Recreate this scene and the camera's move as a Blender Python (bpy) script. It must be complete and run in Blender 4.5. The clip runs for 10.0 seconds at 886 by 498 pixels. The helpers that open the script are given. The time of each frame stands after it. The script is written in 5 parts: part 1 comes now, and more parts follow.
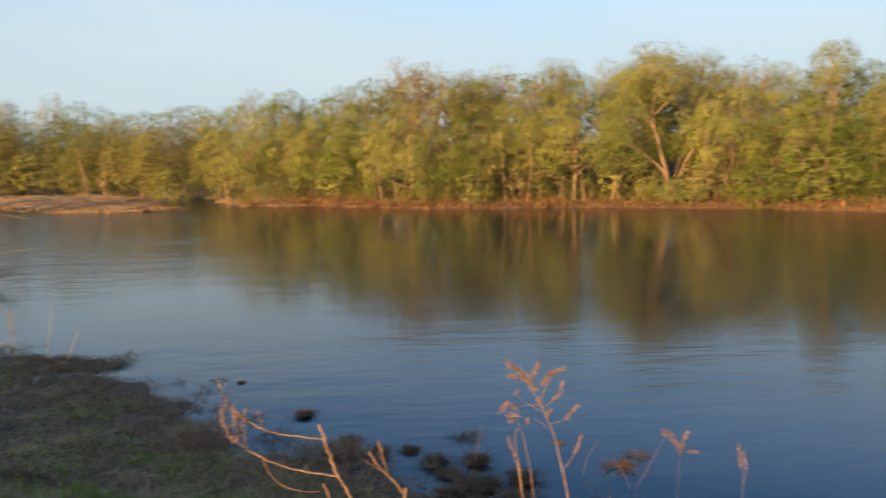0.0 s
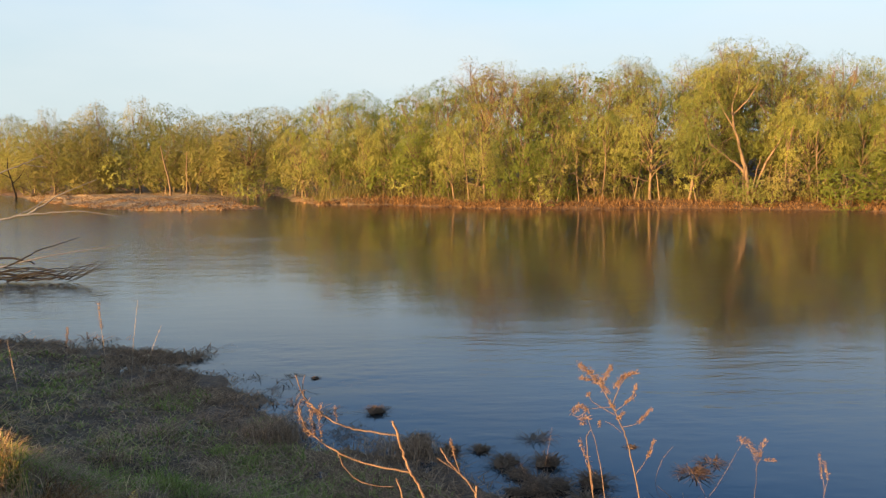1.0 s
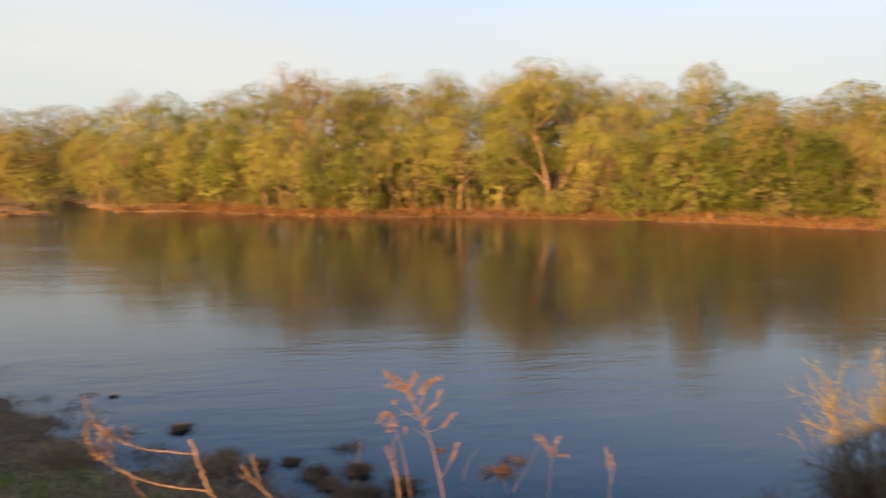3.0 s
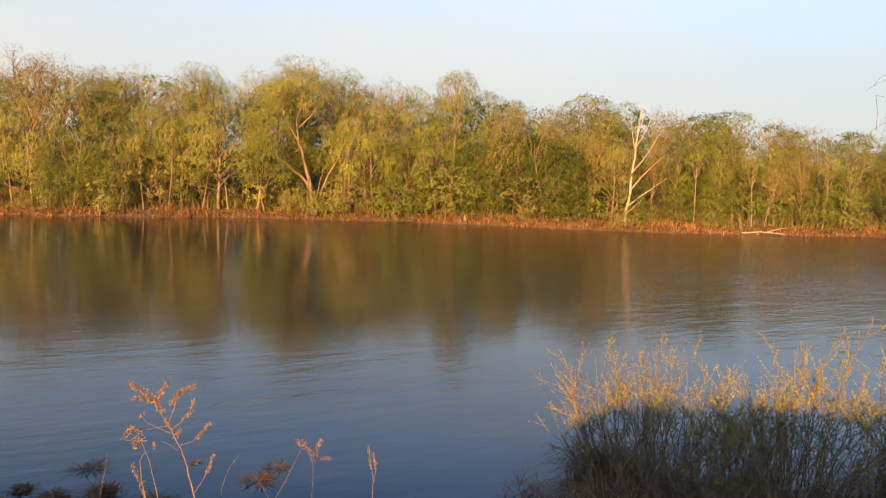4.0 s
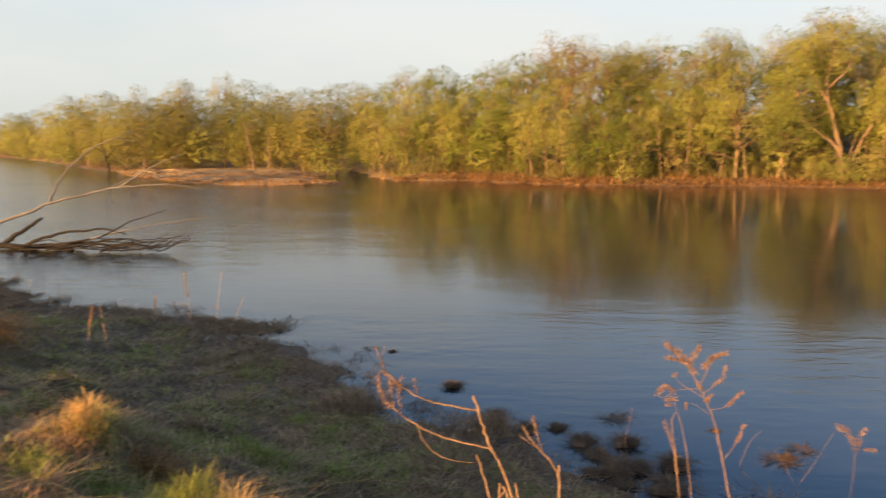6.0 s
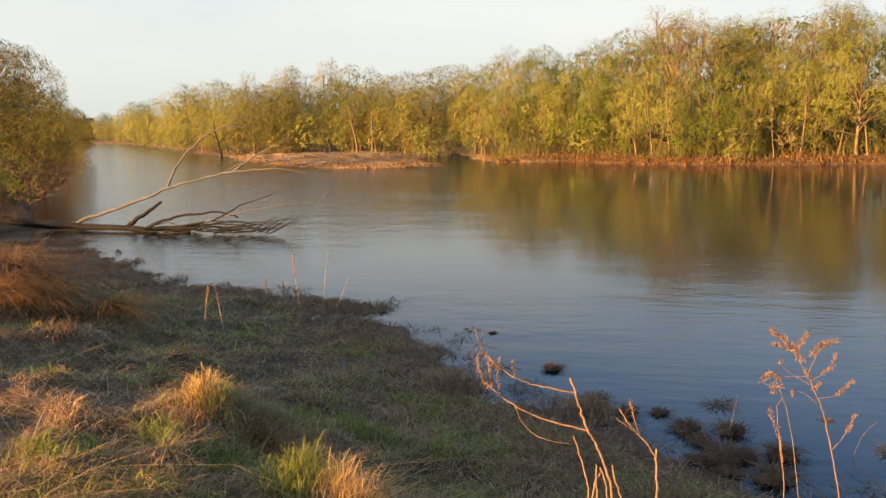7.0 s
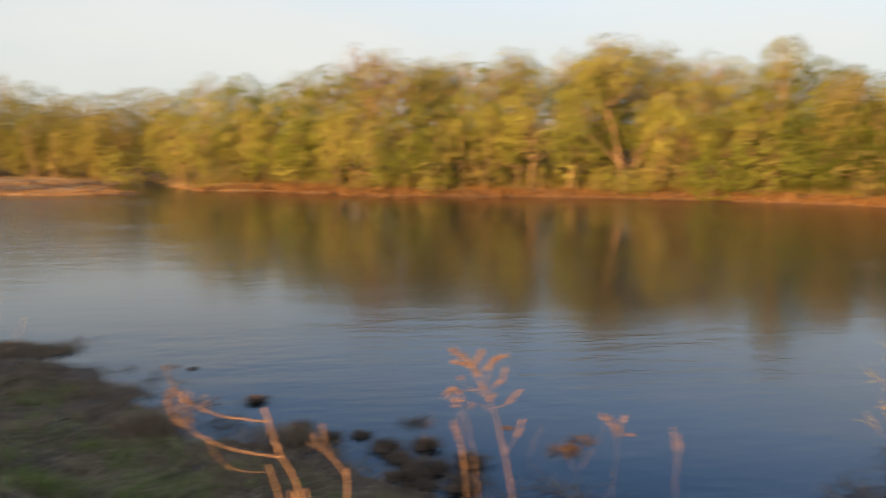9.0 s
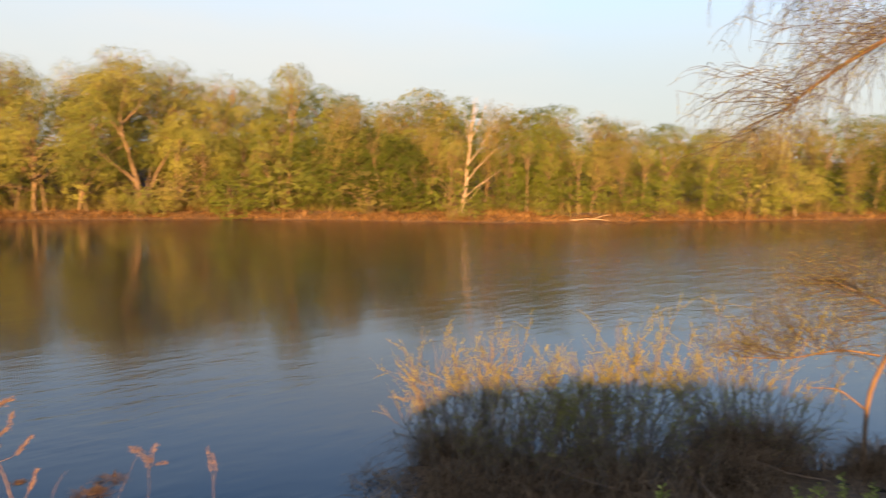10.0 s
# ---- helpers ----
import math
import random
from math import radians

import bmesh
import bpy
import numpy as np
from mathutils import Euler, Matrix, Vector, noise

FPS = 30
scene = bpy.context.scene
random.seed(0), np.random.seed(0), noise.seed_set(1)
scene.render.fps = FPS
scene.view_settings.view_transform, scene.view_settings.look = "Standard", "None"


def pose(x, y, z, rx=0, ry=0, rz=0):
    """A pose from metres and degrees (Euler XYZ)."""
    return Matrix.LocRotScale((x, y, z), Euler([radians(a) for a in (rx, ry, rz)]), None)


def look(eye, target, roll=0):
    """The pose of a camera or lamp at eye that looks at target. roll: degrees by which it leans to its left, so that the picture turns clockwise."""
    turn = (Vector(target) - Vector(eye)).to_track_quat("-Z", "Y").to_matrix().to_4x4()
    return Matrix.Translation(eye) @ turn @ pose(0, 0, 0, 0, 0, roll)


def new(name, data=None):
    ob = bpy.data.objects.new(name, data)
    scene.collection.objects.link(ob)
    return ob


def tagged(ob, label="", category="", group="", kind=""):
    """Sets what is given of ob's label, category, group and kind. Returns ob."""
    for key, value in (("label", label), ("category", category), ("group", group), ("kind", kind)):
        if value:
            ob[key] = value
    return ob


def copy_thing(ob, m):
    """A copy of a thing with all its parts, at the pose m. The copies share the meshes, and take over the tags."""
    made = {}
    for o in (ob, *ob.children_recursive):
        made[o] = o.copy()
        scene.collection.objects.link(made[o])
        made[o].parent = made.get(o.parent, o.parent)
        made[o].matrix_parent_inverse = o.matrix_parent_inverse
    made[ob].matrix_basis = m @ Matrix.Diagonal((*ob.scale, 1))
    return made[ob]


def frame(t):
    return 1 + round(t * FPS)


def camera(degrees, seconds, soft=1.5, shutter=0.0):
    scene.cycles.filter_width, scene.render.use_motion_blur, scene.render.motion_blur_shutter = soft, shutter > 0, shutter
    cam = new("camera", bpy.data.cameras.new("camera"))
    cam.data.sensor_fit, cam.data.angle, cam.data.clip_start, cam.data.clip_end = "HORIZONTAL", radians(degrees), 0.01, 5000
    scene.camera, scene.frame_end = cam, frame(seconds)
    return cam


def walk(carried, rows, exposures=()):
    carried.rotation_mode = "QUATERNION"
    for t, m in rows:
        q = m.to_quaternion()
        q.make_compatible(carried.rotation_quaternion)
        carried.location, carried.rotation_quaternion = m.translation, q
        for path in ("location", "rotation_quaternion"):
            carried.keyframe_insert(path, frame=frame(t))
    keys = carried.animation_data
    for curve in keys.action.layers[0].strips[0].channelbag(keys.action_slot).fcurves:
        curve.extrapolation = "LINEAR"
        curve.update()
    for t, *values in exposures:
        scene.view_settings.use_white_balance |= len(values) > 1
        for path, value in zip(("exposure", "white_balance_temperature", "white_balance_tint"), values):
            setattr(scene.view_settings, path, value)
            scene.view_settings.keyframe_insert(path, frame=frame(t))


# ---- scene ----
cam = camera(57.62, 10.0, soft=1.3, shutter=0.5)
PATH = [
    (0.00, 0.056, 0.014, 3.196, -5.11, -6.04, 0.66),
    (0.50, 0.047, -0.005, 3.197, 0.09, -6.10, 0.76),
    (1.00, 0.048, -0.014, 3.203, 0.00, -6.01, 0.64),
    (1.50, 0.056, -0.017, 3.204, 0.00, -5.89, 0.65),
    (2.00, 0.060, -0.003, 3.204, 0.07, -5.74, 0.49),
    (2.50, 0.073, -0.015, 3.217, -2.51, -5.56, 0.21),
    (3.00, 0.090, -0.054, 3.220, -13.18, -5.45, -0.50),
    (3.10, 0.100, -0.033, 3.219, -15.43, -5.47, -0.51),
    (3.20, 0.125, -0.018, 3.215, -17.65, -5.43, -0.58),
    (3.50, 0.147, 0.001, 3.210, -24.03, -5.26, -0.96),
    (3.75, 0.142, 0.016, 3.205, -28.11, -5.12, -1.38),
    (4.00, 0.136, 0.030, 3.201, -30.00, -5.08, -1.66),
    (4.30, 0.149, 0.041, 3.196, -27.97, -5.31, -1.51),
    (4.50, 0.123, 0.028, 3.200, -24.93, -5.63, -1.18),
    (5.00, 0.057, -0.028, 3.207, -13.41, -6.50, -0.77),
    (5.50, 0.047, 0.010, 3.193, -2.82, -7.05, 0.08),
    (6.00, 0.018, 0.081, 3.169, 5.49, -7.62, 0.50),
    (6.20, 0.017, 0.074, 3.175, 7.78, -7.81, 0.62),
    (6.50, 0.016, 0.061, 3.184, 10.58, -8.20, 0.93),
    (6.75, 0.027, 0.035, 3.189, 11.98, -8.53, 1.25),
    (7.00, 0.038, 0.008, 3.192, 12.75, -8.80, 1.49),
    (7.30, 0.037, -0.007, 3.198, 13.15, -8.98, 1.61),
    (7.50, 0.026, 0.011, 3.187, 13.37, -8.98, 1.60),
    (8.00, 0.027, 0.021, 3.189, 12.93, -8.72, 1.73),
    (8.50, 0.044, -0.019, 3.205, 6.45, -7.80, 0.86),
    (9.00, 0.103, -0.114, 3.221, -8.15, -6.95, -0.26),
    (9.50, 0.075, -0.158, 3.192, -28.18, -6.05, -0.21),
    (9.70, 0.092, -0.116, 3.195, -34.49, -5.71, -0.71),
    (9.90, 0.119, -0.083, 3.197, -39.60, -5.42, -0.73),
    (10.00, 0.121, -0.071, 3.198, -41.27, -5.29, -0.64),
]

def eye_pose(x, y, z, yaw, pitch, roll):
    return pose(x, y, z, 0, 0, yaw) @ pose(0, 0, 0, 90 + pitch) @ pose(0, 0, 0, 0, 0, -roll)


LIGHT = [(0.0, 1.60, 6300, 6), (1.0, 1.77, 6600, 8), (1.9, 1.77, 7550, 17), (3.0, 1.73, 7550, 17), (4.5, 1.70, 7550, 17), (6.0, 1.77, 7500, 15), (7.3, 1.89, 7580, 14), (8.5, 1.84, 7560, 14), (9.0, 1.73, 7500, 15), (9.5, 1.76, 7620, 16), (10.0, 1.75, 7650, 16)]
walk(cam, [(t, eye_pose(*p)) for t, *p in PATH], LIGHT)

# ---- world and sun ----
SUN_AZ, SUN_EL = -132.0, 10.5          # compass degrees from +y towards +x, and height
world = bpy.data.worlds.new("evening_sky")
scene.world = world
world.use_nodes = True
wn, wl = world.node_tree.nodes, world.node_tree.links
wn.clear()
sky = wn.new("ShaderNodeTexSky")
sky.sky_type = "NISHITA"
sky.sun_disc = False
sky.sun_elevation = radians(SUN_EL)
sky.sun_rotation = radians(SUN_AZ)
sky.air_density, sky.dust_density, sky.ozone_density = 1.0, 2.2, 4.0
bg = wn.new("ShaderNodeBackground")
bg.inputs["Strength"].default_value = 0.14
wout = wn.new("ShaderNodeOutputWorld")
haze = wn.new("ShaderNodeMix")               # thin evening haze: a little less green
haze.data_type, haze.blend_type = "RGBA", "MULTIPLY"
haze.inputs[0].default_value = 1.0
haze.inputs[7].default_value = (0.98, 0.96, 1.0, 1)
pale = wn.new("ShaderNodeHueSaturation")
pale.inputs["Saturation"].default_value = 1.0
wl.new(sky.outputs[0], pale.inputs["Color"])
wl.new(pale.outputs[0], haze.inputs[6])
way, axes = wn.new("ShaderNodeTexCoord"), wn.new("ShaderNodeSeparateXYZ")
low = wn.new("ShaderNodeMapRange")           # the haze thickens all round towards the horizon
low.interpolation_type = "SMOOTHERSTEP"
low.inputs[1].default_value, low.inputs[2].default_value = 0.42, 0.06
low.inputs[3].default_value, low.inputs[4].default_value = 0.0, 0.9
mist = wn.new("ShaderNodeMix")
mist.data_type = "RGBA"
mist.inputs[7].default_value = (1.43, 1.66, 1.74, 1)
wl.new(way.outputs["Generated"], axes.inputs[0])
wl.new(axes.outputs[2], low.inputs[0])
wl.new(low.outputs[0], mist.inputs[0])
wl.new(haze.outputs[2], mist.inputs[6])
veil = wn.new("ShaderNodeTexNoise")           # thin high cloud in soft streaks all over the sky
veil.inputs["Scale"].default_value, veil.inputs["Detail"].default_value = 1.6, 5.0
squash = wn.new("ShaderNodeMapping")
squash.inputs["Scale"].default_value = (1.0, 1.0, 4.0)
wl.new(way.outputs["Generated"], squash.inputs["Vector"])
wl.new(squash.outputs[0], veil.inputs["Vector"])
thick = wn.new("ShaderNodeMapRange")
thick.inputs[1].default_value, thick.inputs[2].default_value = 0.45, 0.68
thick.inputs[3].default_value, thick.inputs[4].default_value = 0.0, 0.5
wl.new(veil.outputs[0], thick.inputs[0])
cloud = wn.new("ShaderNodeMix")
cloud.data_type = "RGBA"
cloud.inputs[7].default_value = (1.80, 1.93, 1.98, 1)
wl.new(thick.outputs[0], cloud.inputs[0])
wl.new(mist.outputs[2], cloud.inputs[6])
wl.new(cloud.outputs[2], bg.inputs["Color"])
wl.new(bg.outputs[0], wout.inputs["Surface"])

sun_data = bpy.data.lights.new("sun", "SUN")
sun_data.energy, sun_data.angle, sun_data.color = 6.8, radians(0.6), (1.0, 0.55, 0.21)
sun = new("sun", sun_data)
az, el = radians(SUN_AZ), radians(SUN_EL)
to_sun = Vector((math.sin(az) * math.cos(el), math.cos(az) * math.cos(el), math.sin(el)))
sun.matrix_world = look(to_sun * 200, (0, 0, 0))


# ---- materials ----
def nodes_of(name):
    m = bpy.data.materials.new(name)
    m.use_nodes = True
    return m, m.node_tree.nodes, m.node_tree.links, m.node_tree.nodes["Principled BSDF"]


def ramp(nodes, stops):
    r = nodes.new("ShaderNodeValToRGB")
    e = r.color_ramp.elements
    while len(e) < len(stops):
        e.new(0.5)
    for item, (at, c) in zip(e, stops):
        item.position, item.color = at, (*c, 1)
    return r


def noise_tex(nodes, links, coord, scale, detail=4.0, rough=0.55, stretch=None):
    n = nodes.new("ShaderNodeTexNoise")
    n.inputs["Scale"].default_value, n.inputs["Detail"].default_value = scale, detail
    n.inputs["Roughness"].default_value = rough
    if stretch:
        mp = nodes.new("ShaderNodeMapping")
        mp.inputs["Scale"].default_value = stretch
        links.new(coord, mp.inputs["Vector"])
        links.new(mp.outputs[0], n.inputs["Vector"])
    else:
        links.new(coord, n.inputs["Vector"])
    return n


def mix_col(nodes, links, fac, a, b, mode="MIX"):
    m = nodes.new("ShaderNodeMix")
    m.data_type, m.blend_type = "RGBA", mode
    for sock, v in ((m.inputs[0], fac), (m.inputs[6], a), (m.inputs[7], b)):
        if isinstance(v, (int, float)):
            sock.default_value = v
        elif isinstance(v, tuple):
            sock.default_value = (*v, 1)
        else:
            links.new(v, sock)
    return m.outputs[2]


def foliage(name, dark, light, through_light=0.35, whole=0.35, middle=None):
    """Small leaves or blades: hue varies from leaf to leaf and from plant to plant, and light passes through."""
    m, n, l, b = nodes_of(name)
    geo, info = n.new("ShaderNodeNewGeometry"), n.new("ShaderNodeObjectInfo")
    r = ramp(n, [(0.0, dark), (0.5, middle), (1.0, light)] if middle else [(0.0, dark), (1.0, light)])
    mx = n.new("ShaderNodeMix")
    mx.inputs[0].default_value = whole
    l.new(geo.outputs["Random Per Island"], mx.inputs[2])
    l.new(info.outputs["Random"], mx.inputs[3])
    l.new(mx.outputs[0], r.inputs[0])
    dif, tra, mix = n.new("ShaderNodeBsdfDiffuse"), n.new("ShaderNodeBsdfTranslucent"), n.new("ShaderNodeMixShader")
    mix.inputs[0].default_value = through_light
    l.new(r.outputs[0], dif.inputs[0])
    l.new(r.outputs[0], tra.inputs[0])
    l.new(dif.outputs[0], mix.inputs[1])
    l.new(tra.outputs[0], mix.inputs[2])
    l.new(mix.outputs[0], n["Material Output"].inputs["Surface"])
    n.remove(b)
    return m


def bark(name, dark, light, scale=6.0):
    m, n, l, b = nodes_of(name)
    tc = n.new("ShaderNodeTexCoord").outputs["Object"]
    big = noise_tex(n, l, tc, 1.3)
    fine = noise_tex(n, l, tc, scale, 6, 0.65, (3, 3, 0.6))
    r = ramp(n, [(0.3, dark), (0.7, light)])
    l.new(fine.outputs[0], r.inputs[0])
    col = mix_col(n, l, big.outputs[0], r.outputs[0], tuple(c * 0.6 for c in dark))
    l.new(col, b.inputs["Base Color"])
    b.inputs["Roughness"].default_value = 0.9
    b.inputs["Specular IOR Level"].default_value = 0.15
    bump = n.new("ShaderNodeBump")
    bump.inputs["Strength"].default_value, bump.inputs["Distance"].default_value = 0.5, 0.02
    l.new(fine.outputs[0], bump.inputs["Height"])
    l.new(bump.outputs[0], b.inputs["Normal"])
    return m


def ground_material():
    """Turf, dead matted grass and mud on the near bank; sand and brown litter over the river."""
    m, n, l, b = nodes_of("bank_soil")
    tc = n.new("ShaderNodeTexCoord").outputs["Object"]
    patch = noise_tex(n, l, tc, 0.55, 4, 0.6)
    mat = noise_tex(n, l, tc, 7.0, 6, 0.7)
    turf = ramp(n, [(0.35, (0.075, 0.056, 0.024)), (0.55, (0.18, 0.122, 0.062)), (0.75, (0.36, 0.255, 0.14))])
    l.new(mat.outputs[0], turf.inputs[0])
    mud = ramp(n, [(0.3, (0.05, 0.033, 0.018)), (0.5, (0.12, 0.078, 0.043)), (0.75, (0.24, 0.165, 0.095))])
    l.new(mat.outputs[0], mud.inputs[0])
    sand = ramp(n, [(0.34, (0.06, 0.044, 0.020)), (0.5, (0.17, 0.120, 0.052)), (0.68, (0.33, 0.245, 0.125))])
    l.new(noise_tex(n, l, tc, 0.9, 8, 0.75, (0.5, 1.3, 1)).outputs[0], sand.inputs[0])
    sep = n.new("ShaderNodeSeparateXYZ")
    l.new(tc, sep.inputs[0])

    def span(value, lo, hi):
        mr = n.new("ShaderNodeMapRange")
        mr.inputs[1].default_value, mr.inputs[2].default_value = lo, hi
        l.new(value, mr.inputs[0])
        return mr.outputs[0]

    add = n.new("ShaderNodeMath")
    add.operation = "MULTIPLY_ADD"
    l.new(patch.outputs[0], add.inputs[0])
    add.inputs[1].default_value = 0.6
    l.new(sep.outputs[2], add.inputs[2])
    near = mix_col(n, l, span(add.outputs[0], 0.45, 0.75), mud.outputs[0], turf.outputs[0])
    thatch = noise_tex(n, l, tc, 26.0, 5, 0.75, (1.0, 2.2, 1.0))
    grain = ramp(n, [(0.36, (0.42, 0.40, 0.38)), (0.62, (1.25, 1.22, 1.18))])
    l.new(thatch.outputs[0], grain.inputs[0])
    near = mix_col(n, l, 1.0, near, grain.outputs[0], "MULTIPLY")
    litter = ramp(n, [(0.3, (0.03, 0.019, 0.01)), (0.75, (0.12, 0.07, 0.034))])
    l.new(noise_tex(n, l, tc, 2.5, 6, 0.7).outputs[0], litter.inputs[0])
    shores = mix_col(n, l, span(sep.outputs[0], -8.0, -3.0), sand.outputs[0], litter.outputs[0])
    shores = mix_col(n, l, span(sep.outputs[0], -45.0, -52.0), shores, litter.outputs[0])
    across = n.new("ShaderNodeMath")           # grows towards the far side of the river
    across.operation = "MULTIPLY_ADD"
    across.inputs[1].default_value = 1.25
    l.new(sep.outputs[0], across.inputs[0])
    l.new(sep.outputs[1], across.inputs[2])
    col = mix_col(n, l, span(across.outputs[0], 16.0, 22.0), near, shores)
    l.new(col, b.inputs["Base Color"])
    b.inputs["Roughness"].default_value = 0.95
    bump = n.new("ShaderNodeBump")
    bump.inputs["Strength"].default_value, bump.inputs["Distance"].default_value = 1.0, 0.06
    l.new(mix_col(n, l, 0.4, mat.outputs[0], thatch.outputs[0]), bump.inputs["Height"])
    l.new(bump.outputs[0], b.inputs["Normal"])
    return m


def water_material():
    m, n, l, b = nodes_of("river_water")
    tc = n.new("ShaderNodeTexCoord").outputs["Object"]
    b.inputs["Base Color"].default_value = (0.006, 0.010, 0.012, 1)
    b.inputs["IOR"].default_value = 1.33
    swell = noise_tex(n, l, tc, 0.35, 3, 0.5, (0.8, 1.6, 1))
    ripple = noise_tex(n, l, tc, 3.4, 4, 0.6, (0.8, 1.5, 1))
    patch = noise_tex(n, l, tc, 0.06, 3, 0.55, (0.6, 2.2, 1))
    calm = ramp(n, [(0.48, (0.12, 0.12, 0.12)), (0.72, (0.9, 0.9, 0.9))])
    l.new(patch.outputs[0], calm.inputs[0])
    rough = n.new("ShaderNodeMapRange")
    rough.inputs[3].default_value, rough.inputs[4].default_value = 0.09, 0.10
    l.new(calm.outputs[0], rough.inputs[0])
    l.new(rough.outputs[0], b.inputs["Roughness"])
    b1, b2 = n.new("ShaderNodeBump"), n.new("ShaderNodeBump")
    b1.inputs["Strength"].default_value, b1.inputs["Distance"].default_value = 0.14, 0.05
    b2.inputs["Distance"].default_value = 0.02
    k = n.new("ShaderNodeMath")
    k.operation = "MULTIPLY"
    k.inputs[1].default_value = 0.6
    pos = n.new("ShaderNodeSeparateXYZ")
    l.new(tc, pos.inputs[0])
    away = n.new("ShaderNodeMath")             # the current ruffles the water by the bar and downstream
    away.operation = "SUBTRACT"
    away.inputs[1].default_value = 3.0
    l.new(pos.outputs[0], away.inputs[0])
    far = n.new("ShaderNodeMath")
    far.operation = "ABSOLUTE"
    l.new(away.outputs[0], far.inputs[0])
    riffle = n.new("ShaderNodeMapRange")
    riffle.inputs[1].default_value, riffle.inputs[2].default_value = 8.0, 21.0
    riffle.inputs[3].default_value, riffle.inputs[4].default_value = 0.0, 1.4
    l.new(far.outputs[0], riffle.inputs[0])
    sum_ = n.new("ShaderNodeMath")
    l.new(calm.outputs[0], sum_.inputs[0])
    l.new(riffle.outputs[0], sum_.inputs[1])
    l.new(sum_.outputs[0], k.inputs[0])
    l.new(k.outputs[0], b2.inputs["Strength"])
    chop, b3 = noise_tex(n, l, tc, 1.0, 3, 0.55, (0.55, 1.7, 1)), n.new("ShaderNodeBump")
    b3.inputs["Distance"].default_value = 0.045
    half = n.new("ShaderNodeMath")
    half.operation = "MULTIPLY"
    half.inputs[1].default_value = 0.95
    l.new(k.outputs[0], half.inputs[0])
    l.new(half.outputs[0], b3.inputs["Strength"])
    l.new(chop.outputs[0], b3.inputs["Height"])
    l.new(b1.outputs[0], b3.inputs["Normal"])
    l.new(swell.outputs[0], b1.inputs["Height"])
    l.new(ripple.outputs[0], b2.inputs["Height"])
    l.new(b3.outputs[0], b2.inputs["Normal"])
    l.new(b2.outputs[0], b.inputs["Normal"])
    return m


M_GROUND, M_WATER = ground_material(), water_material()
M_WILLOW = foliage("willow_leaves", (0.124, 0.162, 0.042), (0.268, 0.284, 0.085), 0.5, 0.8, (0.193, 0.217, 0.061))
M_FARWILLOW = foliage("far_willow_leaves", (0.116, 0.134, 0.040), (0.222, 0.212, 0.072), 0.5, 0.85)
M_GREEN = foliage("alder_leaves", (0.085, 0.120, 0.025), (0.185, 0.225, 0.05), 0.5, 0.8)
# Alder green darkened: shade at the wood's foot is painted into the leaves.
M_SHADEDGREEN = foliage("shade_darkened_alder_leaves", (0.034, 0.056, 0.015), (0.078, 0.108, 0.027), 0.45, 0.7)
M_BUDS = foliage("opening_buds", (0.13, 0.125, 0.046), (0.225, 0.208, 0.076), 0.4)
M_SALLOW = foliage("shrub_buds", (0.15, 0.155, 0.035), (0.33, 0.305, 0.075))
M_GRASS = foliage("green_grass", (0.12, 0.157, 0.037), (0.335, 0.352, 0.098), 0.3, 0.0)
M_STRAW = foliage("dead_grass", (0.17, 0.112, 0.062), (0.60, 0.44, 0.25), 0.3, 0.0, (0.34, 0.235, 0.135))
# Straw in brighter gold: the low sun's glow is put into the colour.
M_SUNSTRAW = foliage("golden_straw", (0.36, 0.23, 0.09), (0.66, 0.47, 0.21), 0.3, 0.0)
M_OLIVE = foliage("dull_willow_leaves", (0.10, 0.10, 0.028), (0.21, 0.185, 0.058), 0.4, 0.3)
M_BROWNBUDS = foliage("brown_twig_buds", (0.11, 0.065, 0.03), (0.24, 0.15, 0.07), 0.3, 0.3)
M_BANKGRASS = foliage("bank_litter", (0.10, 0.058, 0.026), (0.30, 0.19, 0.09), 0.2, 0.0)
M_ROTTEN = foliage("rotting_grass", (0.135, 0.085, 0.05), (0.43, 0.29, 0.175), 0.25, 0.0)
M_BARK = bark("grey_bark", (0.10, 0.075, 0.05), (0.26, 0.20, 0.14))
M_PALE = bark("pale_bark", (0.13, 0.095, 0.06), (0.27, 0.205, 0.13))
M_LIMB = bark("sunlit_pale_bark", (0.13, 0.095, 0.062), (0.26, 0.19, 0.125))
M_DEAD = bark("bleached_wood", (0.27, 0.22, 0.165), (0.47, 0.40, 0.32), 4.0)
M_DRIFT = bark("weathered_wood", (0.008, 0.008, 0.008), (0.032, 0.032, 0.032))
# Bleached grey limbs; sunlit paleness is put into the colour too.
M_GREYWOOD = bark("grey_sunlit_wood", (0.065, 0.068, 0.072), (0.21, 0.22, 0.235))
M_REED = bark("pale_reed", (0.34, 0.25, 0.16), (0.56, 0.44, 0.30), 30.0)
M_WETSEDGE = foliage("soaked_sedge", (0.065, 0.045, 0.03), (0.225, 0.152, 0.095), 0.2, 0.0)
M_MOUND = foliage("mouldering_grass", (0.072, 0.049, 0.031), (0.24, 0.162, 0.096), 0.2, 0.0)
M_STEM = bark("dry_stem", (0.13, 0.085, 0.058), (0.33, 0.235, 0.165), 30.0)
M_SEED = foliage("dry_seed_heads", (0.13, 0.08, 0.05), (0.30, 0.205, 0.135), 0.3, 0.0)


